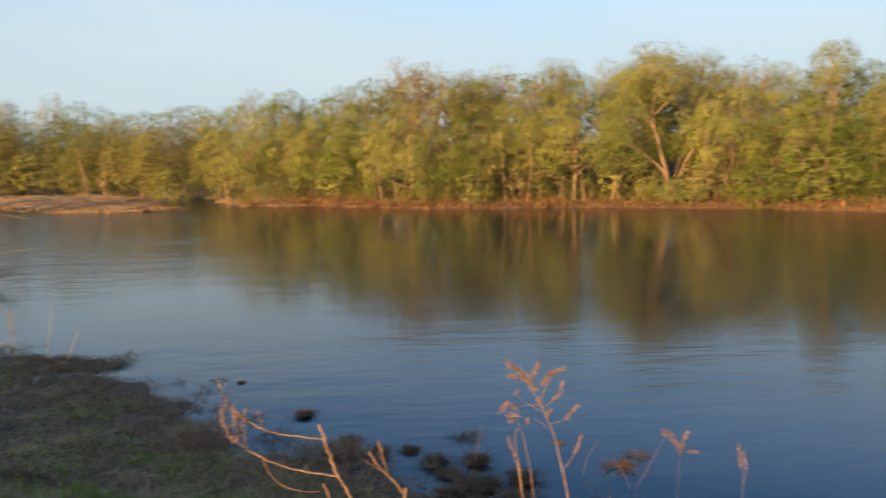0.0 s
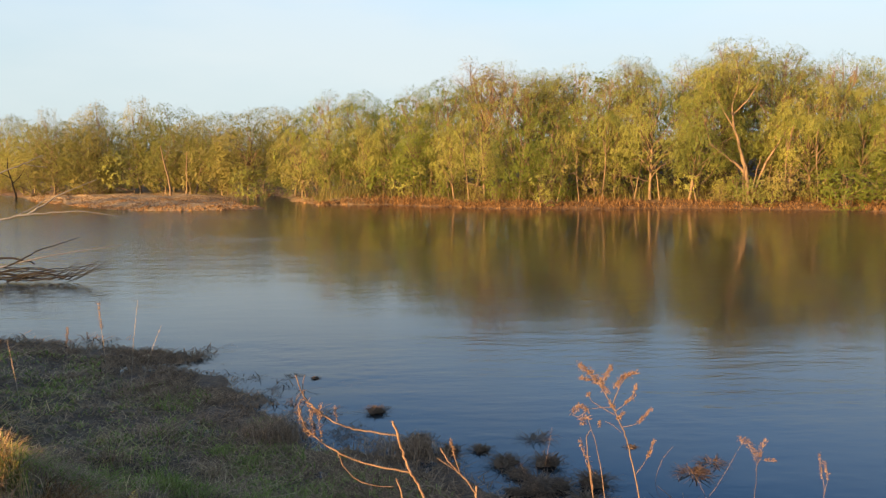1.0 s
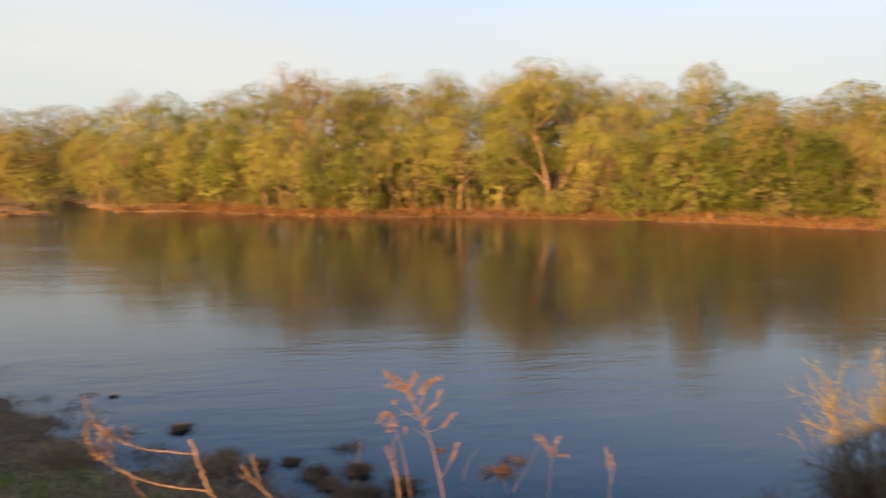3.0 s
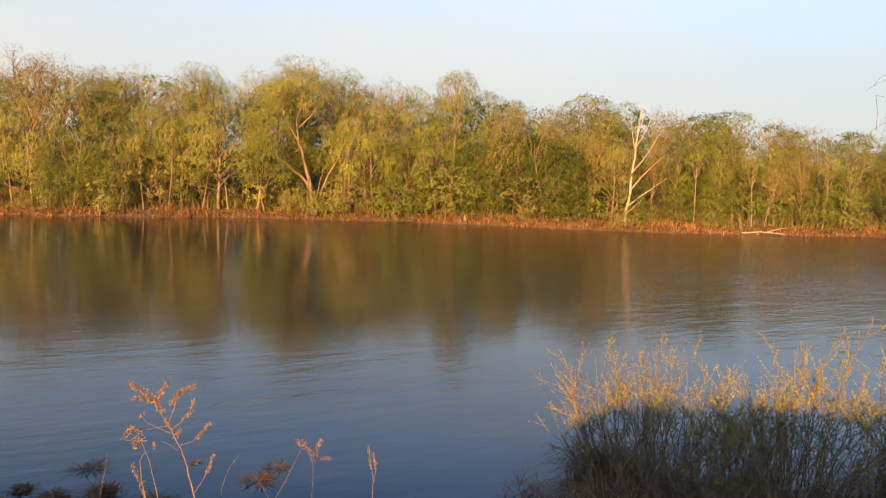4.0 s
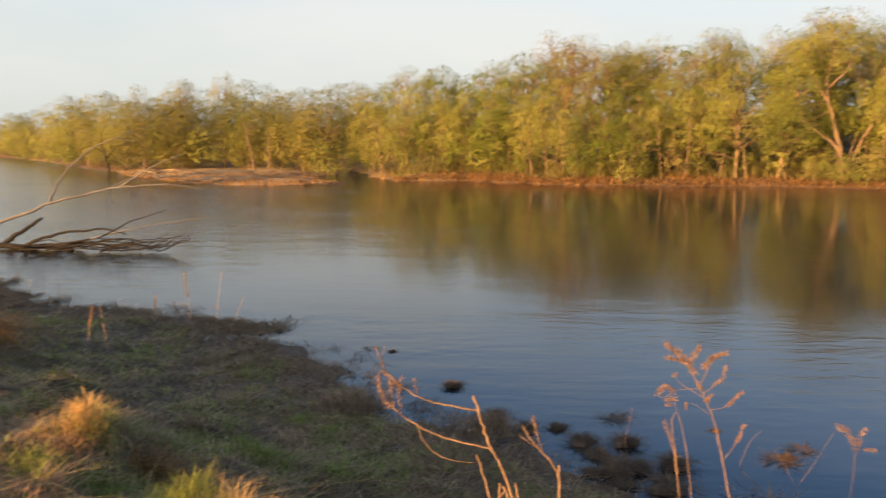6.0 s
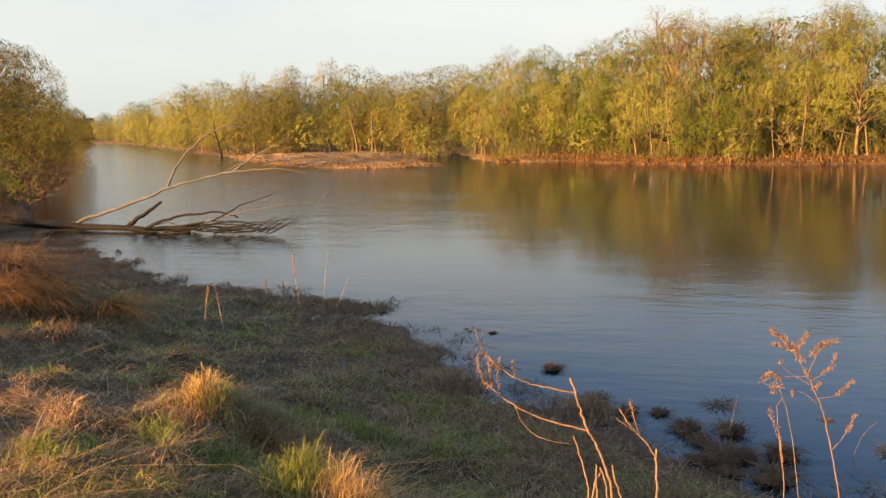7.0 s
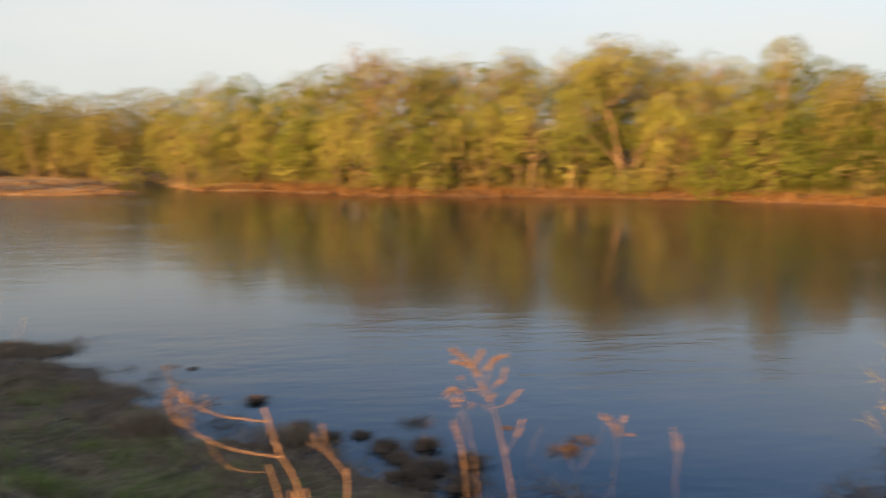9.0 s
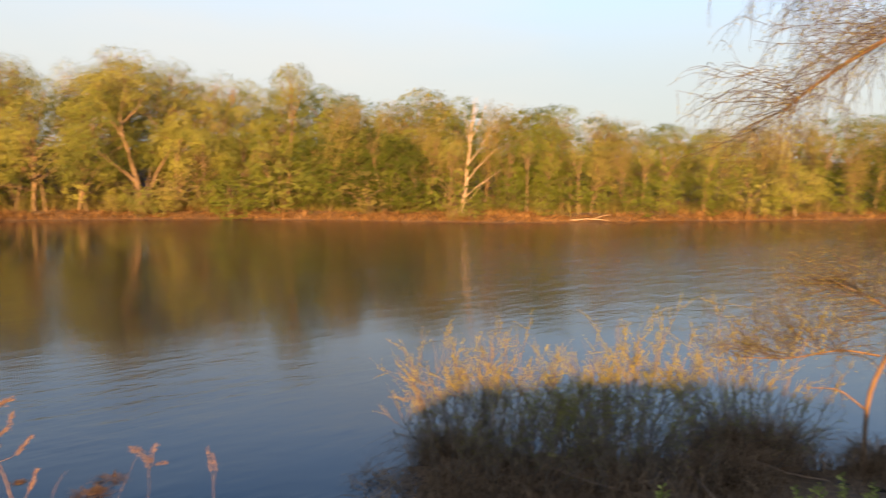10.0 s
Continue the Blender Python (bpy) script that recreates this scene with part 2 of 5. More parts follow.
# ---- building helpers ----
class Shape:
    """Collects vertices and faces, then makes one mesh."""

    def __init__(self):
        self.v, self.f, self.n = [], [], 0

    def add(self, verts, faces):
        self.v.append(np.asarray(verts, float).reshape(-1, 3))
        self.f.append(np.asarray(faces, int) + self.n)
        self.n += len(self.v[-1])

    def tube(self, path, radii, sides=6):
        p = np.asarray(path, float)
        r = np.broadcast_to(np.asarray(radii, float), len(p))
        d = np.gradient(p, axis=0)
        d /= np.linalg.norm(d, axis=1)[:, None] + 1e-9
        ref = np.where(np.abs(d[:, 2:3]) > 0.9, [[1.0, 0, 0]], [[0, 0, 1.0]])
        a = np.cross(d, ref)
        a /= np.linalg.norm(a, axis=1)[:, None] + 1e-9
        b = np.cross(d, a)
        for i in range(1, len(p)):
            if np.dot(a[i], a[i - 1]) < 0:
                a[i], b[i] = -a[i], -b[i]
        ang = np.arange(sides) * 2 * np.pi / sides
        ring = p[:, None] + r[:, None, None] * (np.cos(ang)[None, :, None] * a[:, None] + np.sin(ang)[None, :, None] * b[:, None])
        k = np.arange(sides)
        rows = np.arange(len(p) - 1)[:, None] * sides
        quads = np.stack([rows + k, rows + (k + 1) % sides, rows + sides + (k + 1) % sides, rows + sides + k], -1)
        self.add(ring.reshape(-1, 3), quads.reshape(-1, 4))

    def leaves(self, at, along, length, width, rng):
        """Kite-shaped leaves at points, each along its direction."""
        at, along = np.asarray(at, float), np.asarray(along, float)
        n = len(at)
        along = along / (np.linalg.norm(along, axis=1)[:, None] + 1e-9)
        side = np.cross(along, rng.normal(size=(n, 3)))
        side /= np.linalg.norm(side, axis=1)[:, None] + 1e-9
        ln = (length * rng.uniform(0.6, 1.3, n))[:, None]
        wd = (width * rng.uniform(0.6, 1.3, n))[:, None]
        v = np.stack([at, at + along * ln * 0.5 + side * wd * 0.5, at + along * ln, at + along * ln * 0.5 - side * wd * 0.5], 1)
        self.add(v.reshape(-1, 3), np.arange(4 * n).reshape(n, 4))

    def sprays(self, at, along, length, width, rng, face):
        """Pointed three-cornered leaves for trees that stand far off, each turned to face outwards."""
        n = len(at)
        along = along / (np.linalg.norm(along, axis=1)[:, None] + 1e-9)
        along = along - face * (along * face).sum(1)[:, None] * 0.85
        along = along / (np.linalg.norm(along, axis=1)[:, None] + 1e-9)
        side = np.cross(along, face)
        side /= np.linalg.norm(side, axis=1)[:, None] + 1e-9
        ln = (length * rng.uniform(0.6, 1.4, n))[:, None]
        wd = (width * rng.uniform(0.6, 1.4, n))[:, None]
        v = np.stack([at, at + along * ln * 0.6 + side * wd, at + along * ln - side * wd * 0.2], 1)
        self.add(v.reshape(-1, 3), np.arange(3 * n).reshape(n, 3))

    def blades(self, at, height, width, bend, rng, lie=0.0, sway=(0, 0), twist=0.16, hook=False):
        """Grass blades rooted at points: three joints, narrowing to a tip and bending over."""
        at = np.asarray(at, float)
        n = len(at)
        a = rng.uniform(0, 2 * np.pi, n)
        out = np.stack([np.cos(a) + sway[0], np.sin(a) + sway[1], 0 * a], -1)
        flat = np.stack([-np.sin(a), np.cos(a), 0 * a], -1)
        h = (height * rng.uniform(0.5, 1.3, n))[:, None]
        w = (width * rng.uniform(0.6, 1.3, n))[:, None]
        bd = (bend * rng.uniform(0.3, 1.5, n))[:, None]
        up = np.array([[0, 0, 1.0]])
        m1 = at + up * h * 0.5 * (1 - lie) + out * h * (bd * 0.25 + lie * 0.4)
        m2 = at + up * h * 0.85 * (1 - lie) + out * h * (bd * 0.65 + lie * 0.8)
        tip = at + up * h * (1 - lie - 0.25 * bd) + out * h * (bd + lie)
        if hook:
            m1 = at + up * h * 0.5 + out * h * bd * 0.12
            m2 = at + up * h * (0.86 - 0.1 * bd) + out * h * bd * 0.4
            tip = at + up * h * (1 - 0.36 * bd) + out * h * bd * (0.6 + 0.25 * rng.uniform(0, 1, (n, 1)))
        curl = rng.normal(size=(n, 1)) * twist
        m2, tip = m2 + flat * h * curl * 0.4, tip + flat * h * curl * (1.0 + rng.uniform(0, 1, (n, 1)))
        tip[:, 2] = np.maximum(tip[:, 2], at[:, 2] + 0.01)
        v = np.stack([at - flat * w / 2, at + flat * w / 2, m1 + flat * w * 0.4, m1 - flat * w * 0.4, m2 + flat * w * 0.25, m2 - flat * w * 0.25, tip], 1)
        base = np.arange(n)[:, None] * 7
        self.add(v.reshape(-1, 3), np.concatenate([base + [0, 1, 2, 3], base + [3, 2, 4, 5]]))
        self.f.append(np.asarray(base + [5, 4, 6]) + self.n - 7 * n)

    def mesh(self, name, smooth=False):
        me = bpy.data.meshes.new(name)
        v = np.concatenate(self.v)
        sizes = np.concatenate([np.full(len(f), f.shape[1]) for f in self.f])
        loops = np.concatenate([f.ravel() for f in self.f])
        me.vertices.add(len(v))
        me.vertices.foreach_set("co", v.ravel())
        me.loops.add(len(loops))
        me.loops.foreach_set("vertex_index", loops)
        me.polygons.add(len(sizes))
        me.polygons.foreach_set("loop_start", np.concatenate([[0], np.cumsum(sizes)[:-1]]))
        me.polygons.foreach_set("loop_total", sizes)
        if smooth:
            me.polygons.foreach_set("use_smooth", np.ones(len(sizes), bool))
        me.update(calc_edges=True)
        return me


def part(name, shape, material, parent=None, label="", smooth=False, kind=""):
    me = shape.mesh(name, smooth)
    me.materials.append(material)
    ob = new(name, me)
    ob.parent = parent
    return tagged(ob, label, kind=kind)


def thing(name, label, category, group="", at=None):
    ob = new(name)
    ob.empty_display_size = 0.2
    if at is not None:
        ob.matrix_basis = at
    return tagged(ob, label, category, group)


def grow(rng, p, d, length, steps, up=0.0, wander=0.15):
    """A branch's line: from p along d, bending by up (down: minus) and wandering."""
    p, d = np.array(p, float), np.array(d, float)
    d /= np.linalg.norm(d)
    pts = [p.copy()]
    for _ in range(steps):
        d = d + np.array([0, 0, up]) + rng.normal(size=3) * wander
        d /= np.linalg.norm(d)
        p = p + d * length / steps
        pts.append(p.copy())
    return np.array(pts)


def point_on(path, s):
    x = s * (len(path) - 1)
    i = min(int(x), len(path) - 2)
    return path[i] + (path[i + 1] - path[i]) * (x - i), path[i + 1] - path[i]


# ---- river plan ----
NEAR = [(-2600, 2900), (-400, 520), (-161, 218), (-100, 136), (-74, 98), (-50, 66), (-37.7, 47), (-28.5, 34.6), (-21.5, 26), (-18.2, 22.2), (-14.8, 19.6), (-12.1, 17.4),
        (-10.6, 16.0), (-9.1, 15.0), (-7.3, 14.5), (-5.9, 14.2), (-4.9, 13.95), (-4.3, 13.5), (-4.2, 13.2), (-4.75, 12.75), (-4.4, 12.4), (-3.6, 12.25), (-2.9, 11.6), (-2.45, 10.9), (-2.7, 10.35), (-1.9, 9.5), (-0.8, 8.8), (0.0, 8.2), (0.6, 7.4), (1.5, 6.9),
        (3.0, 5.8), (4.4, 5.3), (5.0, 5.8), (5.5, 6.5), (6.2, 6.2), (7.4, 5.2), (8.8, 4.0), (11.0, 2.7), (15, 1), (30, -6), (80, -26), (300, -90), (2800, -500)]
FAR = [(-2600, 3060), (-430, 580), (-180, 245), (-130, 197), (-80, 134), (-55, 100), (-49, 93), (-40, 79), (-33, 71), (-27, 63.5), (-22.5, 60), (-17, 59.3), (-13.2, 60.5), (-15.5, 64.5),
       (-18.5, 73), (-20, 82), (-19.3, 88), (-17.5, 86), (-15.5, 81), (-13.5, 73), (-9.7, 65.4), (-4, 65), (-1, 61.5), (2.4, 58.6), (6, 57), (10, 56.3), (14.8, 55.5), (19.7, 53.8), (24, 51.3),
       (28.4, 48.4), (33, 44), (36.5, 40), (40, 37.4), (46, 35), (52, 32.6), (58, 29.6), (68, 25.5), (90, 18), (140, 2), (320, -50), (2800, -420)]


def inside(x, y, poly):
    r = np.zeros(x.shape, bool)
    for (x0, y0), (x1, y1) in zip(poly, poly[1:] + poly[:1]):
        if y0 != y1:
            r ^= ((y0 > y) != (y1 > y)) & (x < (x1 - x0) * (y - y0) / (y1 - y0) + x0)
    return r


def gap(x, y, line):
    best = np.full(x.shape, 1e9)
    for (x0, y0), (x1, y1) in zip(line, line[1:]):
        dx, dy = x1 - x0, y1 - y0
        s = np.clip(((x - x0) * dx + (y - y0) * dy) / (dx * dx + dy * dy), 0, 1)
        best = np.minimum(best, np.hypot(x - x0 - s * dx, y - y0 - s * dy))
    return best


def waves(x, y, seed):
    """Cheap smooth unevenness, about -1 to 1."""
    rng = np.random.default_rng(seed)
    t = 0
    for k in range(7):
        a, f, ph = rng.uniform(0, 6.28), 2.0 ** (k * 0.5), rng.uniform(0, 6.28)
        t = t + np.sin((x * math.cos(a) + y * math.sin(a)) * f + ph) / f ** 0.7
    return t / 2.5


def height(x, y):
    """The ground's height over the water."""
    x, y = np.asarray(x, float), np.asarray(y, float)
    near = inside(x, y, NEAR + [(2800, -3500), (-3500, -3500), (-3500, 2900)])
    far = inside(x, y, FAR + [(2800, 3500), (-2600, 3500)])
    dn, df = gap(x, y, NEAR), gap(x, y, FAR)
    rough = waves(x * 1.6, y * 1.6, 3)
    # ragged edges: the shores wander in and out a little
    dn = np.where(near, dn, -dn) + 0.30 * waves(x * 2.0, y * 2.0, 8) * np.clip(14 / (1 + dn), 0, 1)
    df = np.where(far, df, -df) + 0.45 * waves(x * 0.8, y * 0.8, 9)
    near, far, dn, df = dn > 0, df > 0, np.abs(dn), np.abs(df)
    zn = np.interp(dn, [0, 1.0, 2.2, 3.5, 5, 7.5, 12, 40, 4000], [0, 0.04, 0.19, 0.60, 1.08, 1.46, 1.60, 1.8, 2.5])
    zn = zn + rough * 0.05 * np.clip(dn / 2, 0.05, 1.5) + 0.13 * waves(x * 3.2, y * 3.2, 5) * np.clip(dn / 2.5, 0.05, 1) * np.clip(np.hypot(x, y) / 6, 0.3, 1)
    zn = zn + 1.95 * np.exp(-((0.669 * (x + 3.4) - 0.743 * (y + 4.0) - 1.0) / 5.0) ** 2 - ((0.743 * (x + 3.4) + 0.669 * (y + 4.0)) / 1.7) ** 2) + 0.25 * np.exp(-((0.669 * (x + 3.4) - 0.743 * (y + 4.0) + 1.2) / 1.3) ** 2 - ((0.743 * (x + 3.4) + 0.669 * (y + 4.0)) / 1.7) ** 2)      # unseen rise added behind the standing place to shade the scrub
    zn = zn + 0.27 * np.exp(-((x + 3.1) / 0.55) ** 2 - ((y - 5.55) / 0.55) ** 2) + 0.08 * np.exp(-((x + 3.9) / 1.1) ** 2 - ((y - 5.0) / 0.5) ** 2) + 0.16 * np.exp(-((x + 1.75) / 0.9) ** 2 - ((y - 4.7) / 0.5) ** 2)   # hummocks
    bar = np.clip((-8 - x) / 3, 0, 1) * np.clip((112 - y) / 12, 0, 1)
    zf = (0.55 - 0.2 * bar) * (1 - np.exp(-df / (0.9 + 1.2 * bar))) + np.clip(df - 4, 0, 30) * 0.16 * (1 - bar) + 0.1 * rough * np.clip(df, 0.15, 1)
    zf = zf + bar * np.clip(df / 2.5, 0, 1) * (0.16 * waves(x * 0.45, y * 0.45, 15) + 0.07 * waves(x * 2.2, y * 2.2, 16))
    zw = -np.clip(np.minimum(dn, df) * 0.22, 0.0, 1.4) + 0.02
    return np.where(near, zn, np.where(far, zf, zw - 0.03 * np.abs(rough)))


# ---- ground, water ----
def shore(a):
    """Distance from the standing place to the far water's edge at the compass angle a."""
    r = np.linspace(20, 420, 1601)
    x, y = r * math.sin(radians(a)), r * math.cos(radians(a))
    land = inside(x, y, FAR + [(2800, 3500), (-2600, 3500)])
    return float(r[np.argmax(land)]) if land.any() else 300.0


def build_ground():
    """One sheet in rings round the standing place, fine underfoot and along the far shore, coarse at the horizon."""
    deg = np.concatenate([np.linspace(-62, 82, 290), np.linspace(82, 298, 44)[1:-1]])
    ang = np.radians(deg)
    edge = np.array([min(max(shore(a), 30.0), 330.0) if a < 100 else 60.0 for a in deg])
    edge = np.convolve(np.pad(edge, 8, mode="edge"), np.ones(17) / 17, "valid")
    rings = []
    for e in edge:
        rings.append(np.concatenate([[0.05], np.geomspace(0.6, 20, 130), np.geomspace(20, e - 9, 24)[1:], e + np.linspace(-9, 15, 84)[1:], np.geomspace(e + 15, e + 110, 40)[1:], np.geomspace(e + 110, 3400, 22)[1:]]))
    rad = np.array(rings).T
    x = rad * np.sin(ang)[None]
    y = rad * np.cos(ang)[None]
    z = height(x, y)
    n = len(ang)
    k = np.arange(n)
    rows = np.arange(len(rad) - 1)[:, None] * n
    quads = np.stack([rows + k, rows + n + k, rows + n + (k + 1) % n, rows + (k + 1) % n], -1)
    s = Shape()
    s.add(np.stack([x, y, z], -1).reshape(-1, 3), quads[:, ::1].reshape(-1, 4)[:, ::-1])
    tagged(part("ground", s, M_GROUND, smooth=True), "river bank of turf, mud and sandy far shore", "ground", kind="structure")


build_ground()
s = Shape()
s.add([(-3300, -900, 0), (3300, -900, 0), (3300, 3400, 0), (-3300, 3400, 0)], [(0, 1, 2, 3)])
tagged(part("water", s, M_WATER), "calm blue river mirroring the far trees", "water", kind="structure")


# ---- trees ----
def foliage_pad(at, along, face, rng, centre, radius, flat, out, n, strand, step):
    """Leaves of one rounded clump: short strands that start on its skin and hang (or rise) from there."""
    k = 5
    m = max(2, n // k)
    d = rng.normal(size=(m, 3)) + out * 0.85 + [0, 0, 0.3]
    d /= np.linalg.norm(d, axis=1)[:, None] + 1e-9
    r = radius * (0.8 + 0.22 * np.sqrt(rng.uniform(0, 1, m)))
    p = centre + d * r[:, None] * [1, 1, flat] + rng.normal(size=(m, 3)) * radius * 0.08
    run = np.array([0, 0, strand]) + d * [0.35, 0.35, 0.15] + rng.normal(size=(m, 3)) * 0.22
    j = np.arange(k)
    q = p[:, None] + run[:, None] * (j * step)[None, :, None] + rng.normal(size=(m, k, 3)) * step * 0.55
    f = d * 0.75 + out * 0.45 + [0, 0, 0.12]
    f = f[:, None] + rng.normal(size=(m, k, 3)) * 0.13
    at.append(q.reshape(-1, 3))
    along.append((run[:, None] + rng.normal(size=(m, k, 3)) * 0.45).reshape(-1, 3))
    face.append(f.reshape(-1, 3) / (np.linalg.norm(f.reshape(-1, 3), axis=1)[:, None] + 1e-9))


def bowed(rng, p, end, rise, steps=5):
    """A limb's line from p to end, arching upwards."""
    p, end = np.array(p, float), np.array(end, float)
    ln = np.linalg.norm(end - p)
    bend = p + (end - p) * 0.45 + [0, 0, ln * rise] + rng.normal(size=3) * ln * 0.08
    t = np.linspace(0, 1, steps + 1)[:, None]
    line = p * (1 - t) ** 2 + 2 * bend * t * (1 - t) + end * t ** 2
    line[1:-1] += rng.normal(size=(steps - 1, 3)) * ln * 0.03
    return line


def tree(name, label, group, seed, tall, trunk_r, crown_r, crown_z, crown_h, pads, leaf_mat, bark_mat, leaf, n_leaves, low=-0.6, pad=0.4, flat=0.75, strand=-1.0, step=0.11, fork=0.25, lean=0.06, twigs=3, thin=0.16, category="tree", ragged=0.25):
    """A trunk that forks into limbs, each ending in a rounded clump of fine foliage; together they make a domed crown.
    crown_r, crown_z, crown_h: the crown's radius, middle height and half height, as shares of the tree's height."""
    rng = np.random.default_rng(seed)
    ob = thing(name, label, category, group)
    wood, crown = Shape(), Shape()
    stem = grow(rng, (0, 0, -0.3), (rng.normal() * lean, rng.normal() * lean, 1), tall * (crown_z + 0.35 * crown_h) + 0.3, 7, 0.05, 0.07)
    wood.tube(stem, np.linspace(trunk_r, trunk_r * 0.25, 8) * np.r_[1.35, np.ones(7)], 6)
    axis = stem[-1] * [1, 1, 0]
    at, along, face = [], [], []
    half = np.array([crown_r, crown_r, crown_h]) * tall
    for i in range(pads):
        h = low + (1.0 - low) * (i + 0.5) / pads
        a = i * 2.39996 + rng.uniform(-0.35, 0.35)
        w = math.sqrt(max(0.02, 1 - min(1.0, abs(h)) ** 2.4))
        out = np.array([w * math.cos(a), w * math.sin(a), h])
        r = pad * crown_r * tall * rng.uniform(0.7, 1.3)
        c = axis * 0.8 + [0, 0, tall * crown_z] + out * np.maximum(half - r * np.array([0.8, 0.8, 0.8 * flat]), half * 0.3) * rng.uniform(1 - ragged, 1 + 0.35 * ragged)
        c[2] = max(c[2], r * flat * 0.6)
        p, d = point_on(stem, min(0.97, max(0.08, fork + (0.95 - fork) * (h - low) / (1.05 - low) * rng.uniform(0.5, 0.95))))
        p = p if p[2] < c[2] else point_on(stem, 0.15)[0]
        limb = bowed(rng, p, c, 0.10)
        wood.tube(limb, np.linspace(trunk_r * 0.36 + 0.008, 0.018, 6), 4)
        for _ in range(twigs):
            q, dq = point_on(limb, rng.uniform(0.5, 1.0))
            e = c + (np.clip(rng.normal(size=3), -1, 1) * 0.55 + out * 0.25) * r * [1, 1, flat]
            wood.tube(bowed(rng, q, e, 0.08, 2), [0.02, 0.012, 0.006], 3)
        u = out / np.linalg.norm(out)
        foliage_pad(at, along, face, rng, c, r, flat, u, int(n_leaves / pads * (r / (pad * crown_r * tall)) ** 2), strand, step * tall / 10)
    p = np.concatenate(at)
    p[:, 2] = np.maximum(p[:, 2], 0.02 * tall)
    crown.sprays(p, np.concatenate(along), leaf, leaf * thin, rng, np.concatenate(face))
    part("trunk", wood, bark_mat, ob, smooth=True)
    part("crown", crown, leaf_mat, ob)
    ob["tall"] = float(np.quantile(p[:, 2], 0.985))
    return ob


used = set()


def place(proto, x, y, tall=None, turn=0.0, wide=1.0, sink=0.05, label="", group=""):
    """Sets a tree on the ground: the first call takes the model itself, later ones copies."""
    k = (tall or proto["tall"]) / proto["tall"]
    m = pose(x, y, float(height(x, y)) - sink, 0, 0, turn) @ Matrix.Diagonal((k * wide, k * wide, k, 1))
    if proto.name in used:
        ob = copy_thing(proto, m)
    else:
        used.add(proto.name)
        ob = proto
    ob.matrix_basis = m
    return tagged(ob, label, group=group)


FARTREES = "trees along the far bank"
WILLOWS = [tree("willow_tree", "spreading willow in fresh yellow-green leaf on the far bank", FARTREES, 10 + i, 10.0, 0.15, r, z, h, 24, M_WILLOW, M_PALE, 0.17, 14000, low=-0.7, pad=0.35, lean=0.10, strand=-0.7, step=0.075, thin=0.22)
           for i, (r, z, h) in enumerate([(0.34, 0.53, 0.47), (0.31, 0.56, 0.44), (0.37, 0.52, 0.48)])]
AIRY = [tree("tall_willow", "tall willow with thin half-open foliage and bare limbs", FARTREES, 30 + i, 12.0, 0.16, r, 0.70, 0.30, 15, mt, M_PALE, 0.21, n, low=-0.25, pad=0.42, flat=0.5, strand=-0.4, fork=0.35, twigs=12, ragged=0.15)
        for i, (mt, r, n) in enumerate(((M_WILLOW, 0.27, 3400), (M_WILLOW, 0.24, 4000), (M_BUDS, 0.24, 1300)))]
BUDDING = [tree("budding_tree", "slender budding tree, brownish and nearly leafless", FARTREES, 40 + i, 10.0, 0.07, 0.19, 0.58, 0.42, 15, M_BUDS, M_PALE, 0.23, 3600, low=-0.8, pad=0.5, flat=1.7, strand=1.0, twigs=5, fork=0.2)
           for i in range(2)]
ALDERS = [tree("alder_tree", "dense green tree in young leaf behind the shore", FARTREES, 50 + i, 10.0, 0.13, 0.27, 0.5, 0.5, 16, M_GREEN, M_BARK, 0.18, 8600, low=-0.95, pad=0.44, flat=0.9, strand=-0.3, thin=0.24)
          for i in range(2)]
DARKALDER = tree("alder_tree", "dense alder at the far water's edge, shade put into its green", FARTREES, 55, 8.0, 0.12, 0.32, 0.5, 0.5, 18, M_SHADEDGREEN, M_BARK, 0.17, 8000, low=-0.95, pad=0.42, flat=0.9, strand=-0.3, thin=0.24)
SHRUBS = [tree("green_shrub", "rounded leafy shrub at the water's edge", "shrubs along the far bank", 60 + i, 3.0, 0.03, 0.5, 0.45, 0.55, 8, mt, M_BARK, 0.19, 1700, low=-0.8, pad=0.55, flat=0.8, strand=-0.2, thin=0.2, fork=0.03, twigs=2, category="shrub")
          for i, mt in enumerate([M_GREEN, M_WILLOW, M_BUDS])]
POLES = [tree("slender_tree", "thin pale leaning tree with a small crown", "thin trees along the far bank", 70 + i, 7.0, 0.07, 0.17, 0.80, 0.20, 6, M_WILLOW, M_PALE, 0.2, 900, low=-0.6, pad=0.55, lean=0.2, fork=0.55)
         for i in range(3)]
DISTANT = [tree("willow_tree", "distant rounded willow in fresh leaf along the far bank", FARTREES, 94 + i, 10.0, 0.16, 0.42, 0.49, 0.51, 20, M_FARWILLOW, M_PALE, 0.20, 12500, low=-0.8, pad=0.42, flat=0.9, strand=-0.4, step=0.08, twigs=2, thin=0.22, ragged=0.15)
           for i in range(3)]
LONE = tree("tall_willow", "tall round-headed willow above the wood", FARTREES, 120, 11.0, 0.13, 0.15, 0.84, 0.16, 10, M_WILLOW, M_PALE, 0.2, 3400, low=-0.8, pad=0.5, fork=0.6, lean=0.03, twigs=5)
BACKING = [tree("alder_tree", "dense green tree in young leaf deep in the wood", FARTREES, 90 + i, 10.0, 0.13, 0.36, 0.5, 0.5, 12, mt, M_BARK, 0.42, 2500, low=-0.9, pad=0.5, flat=0.9, twigs=0, thin=0.24)
           for i, mt in enumerate([M_GREEN, M_WILLOW])]


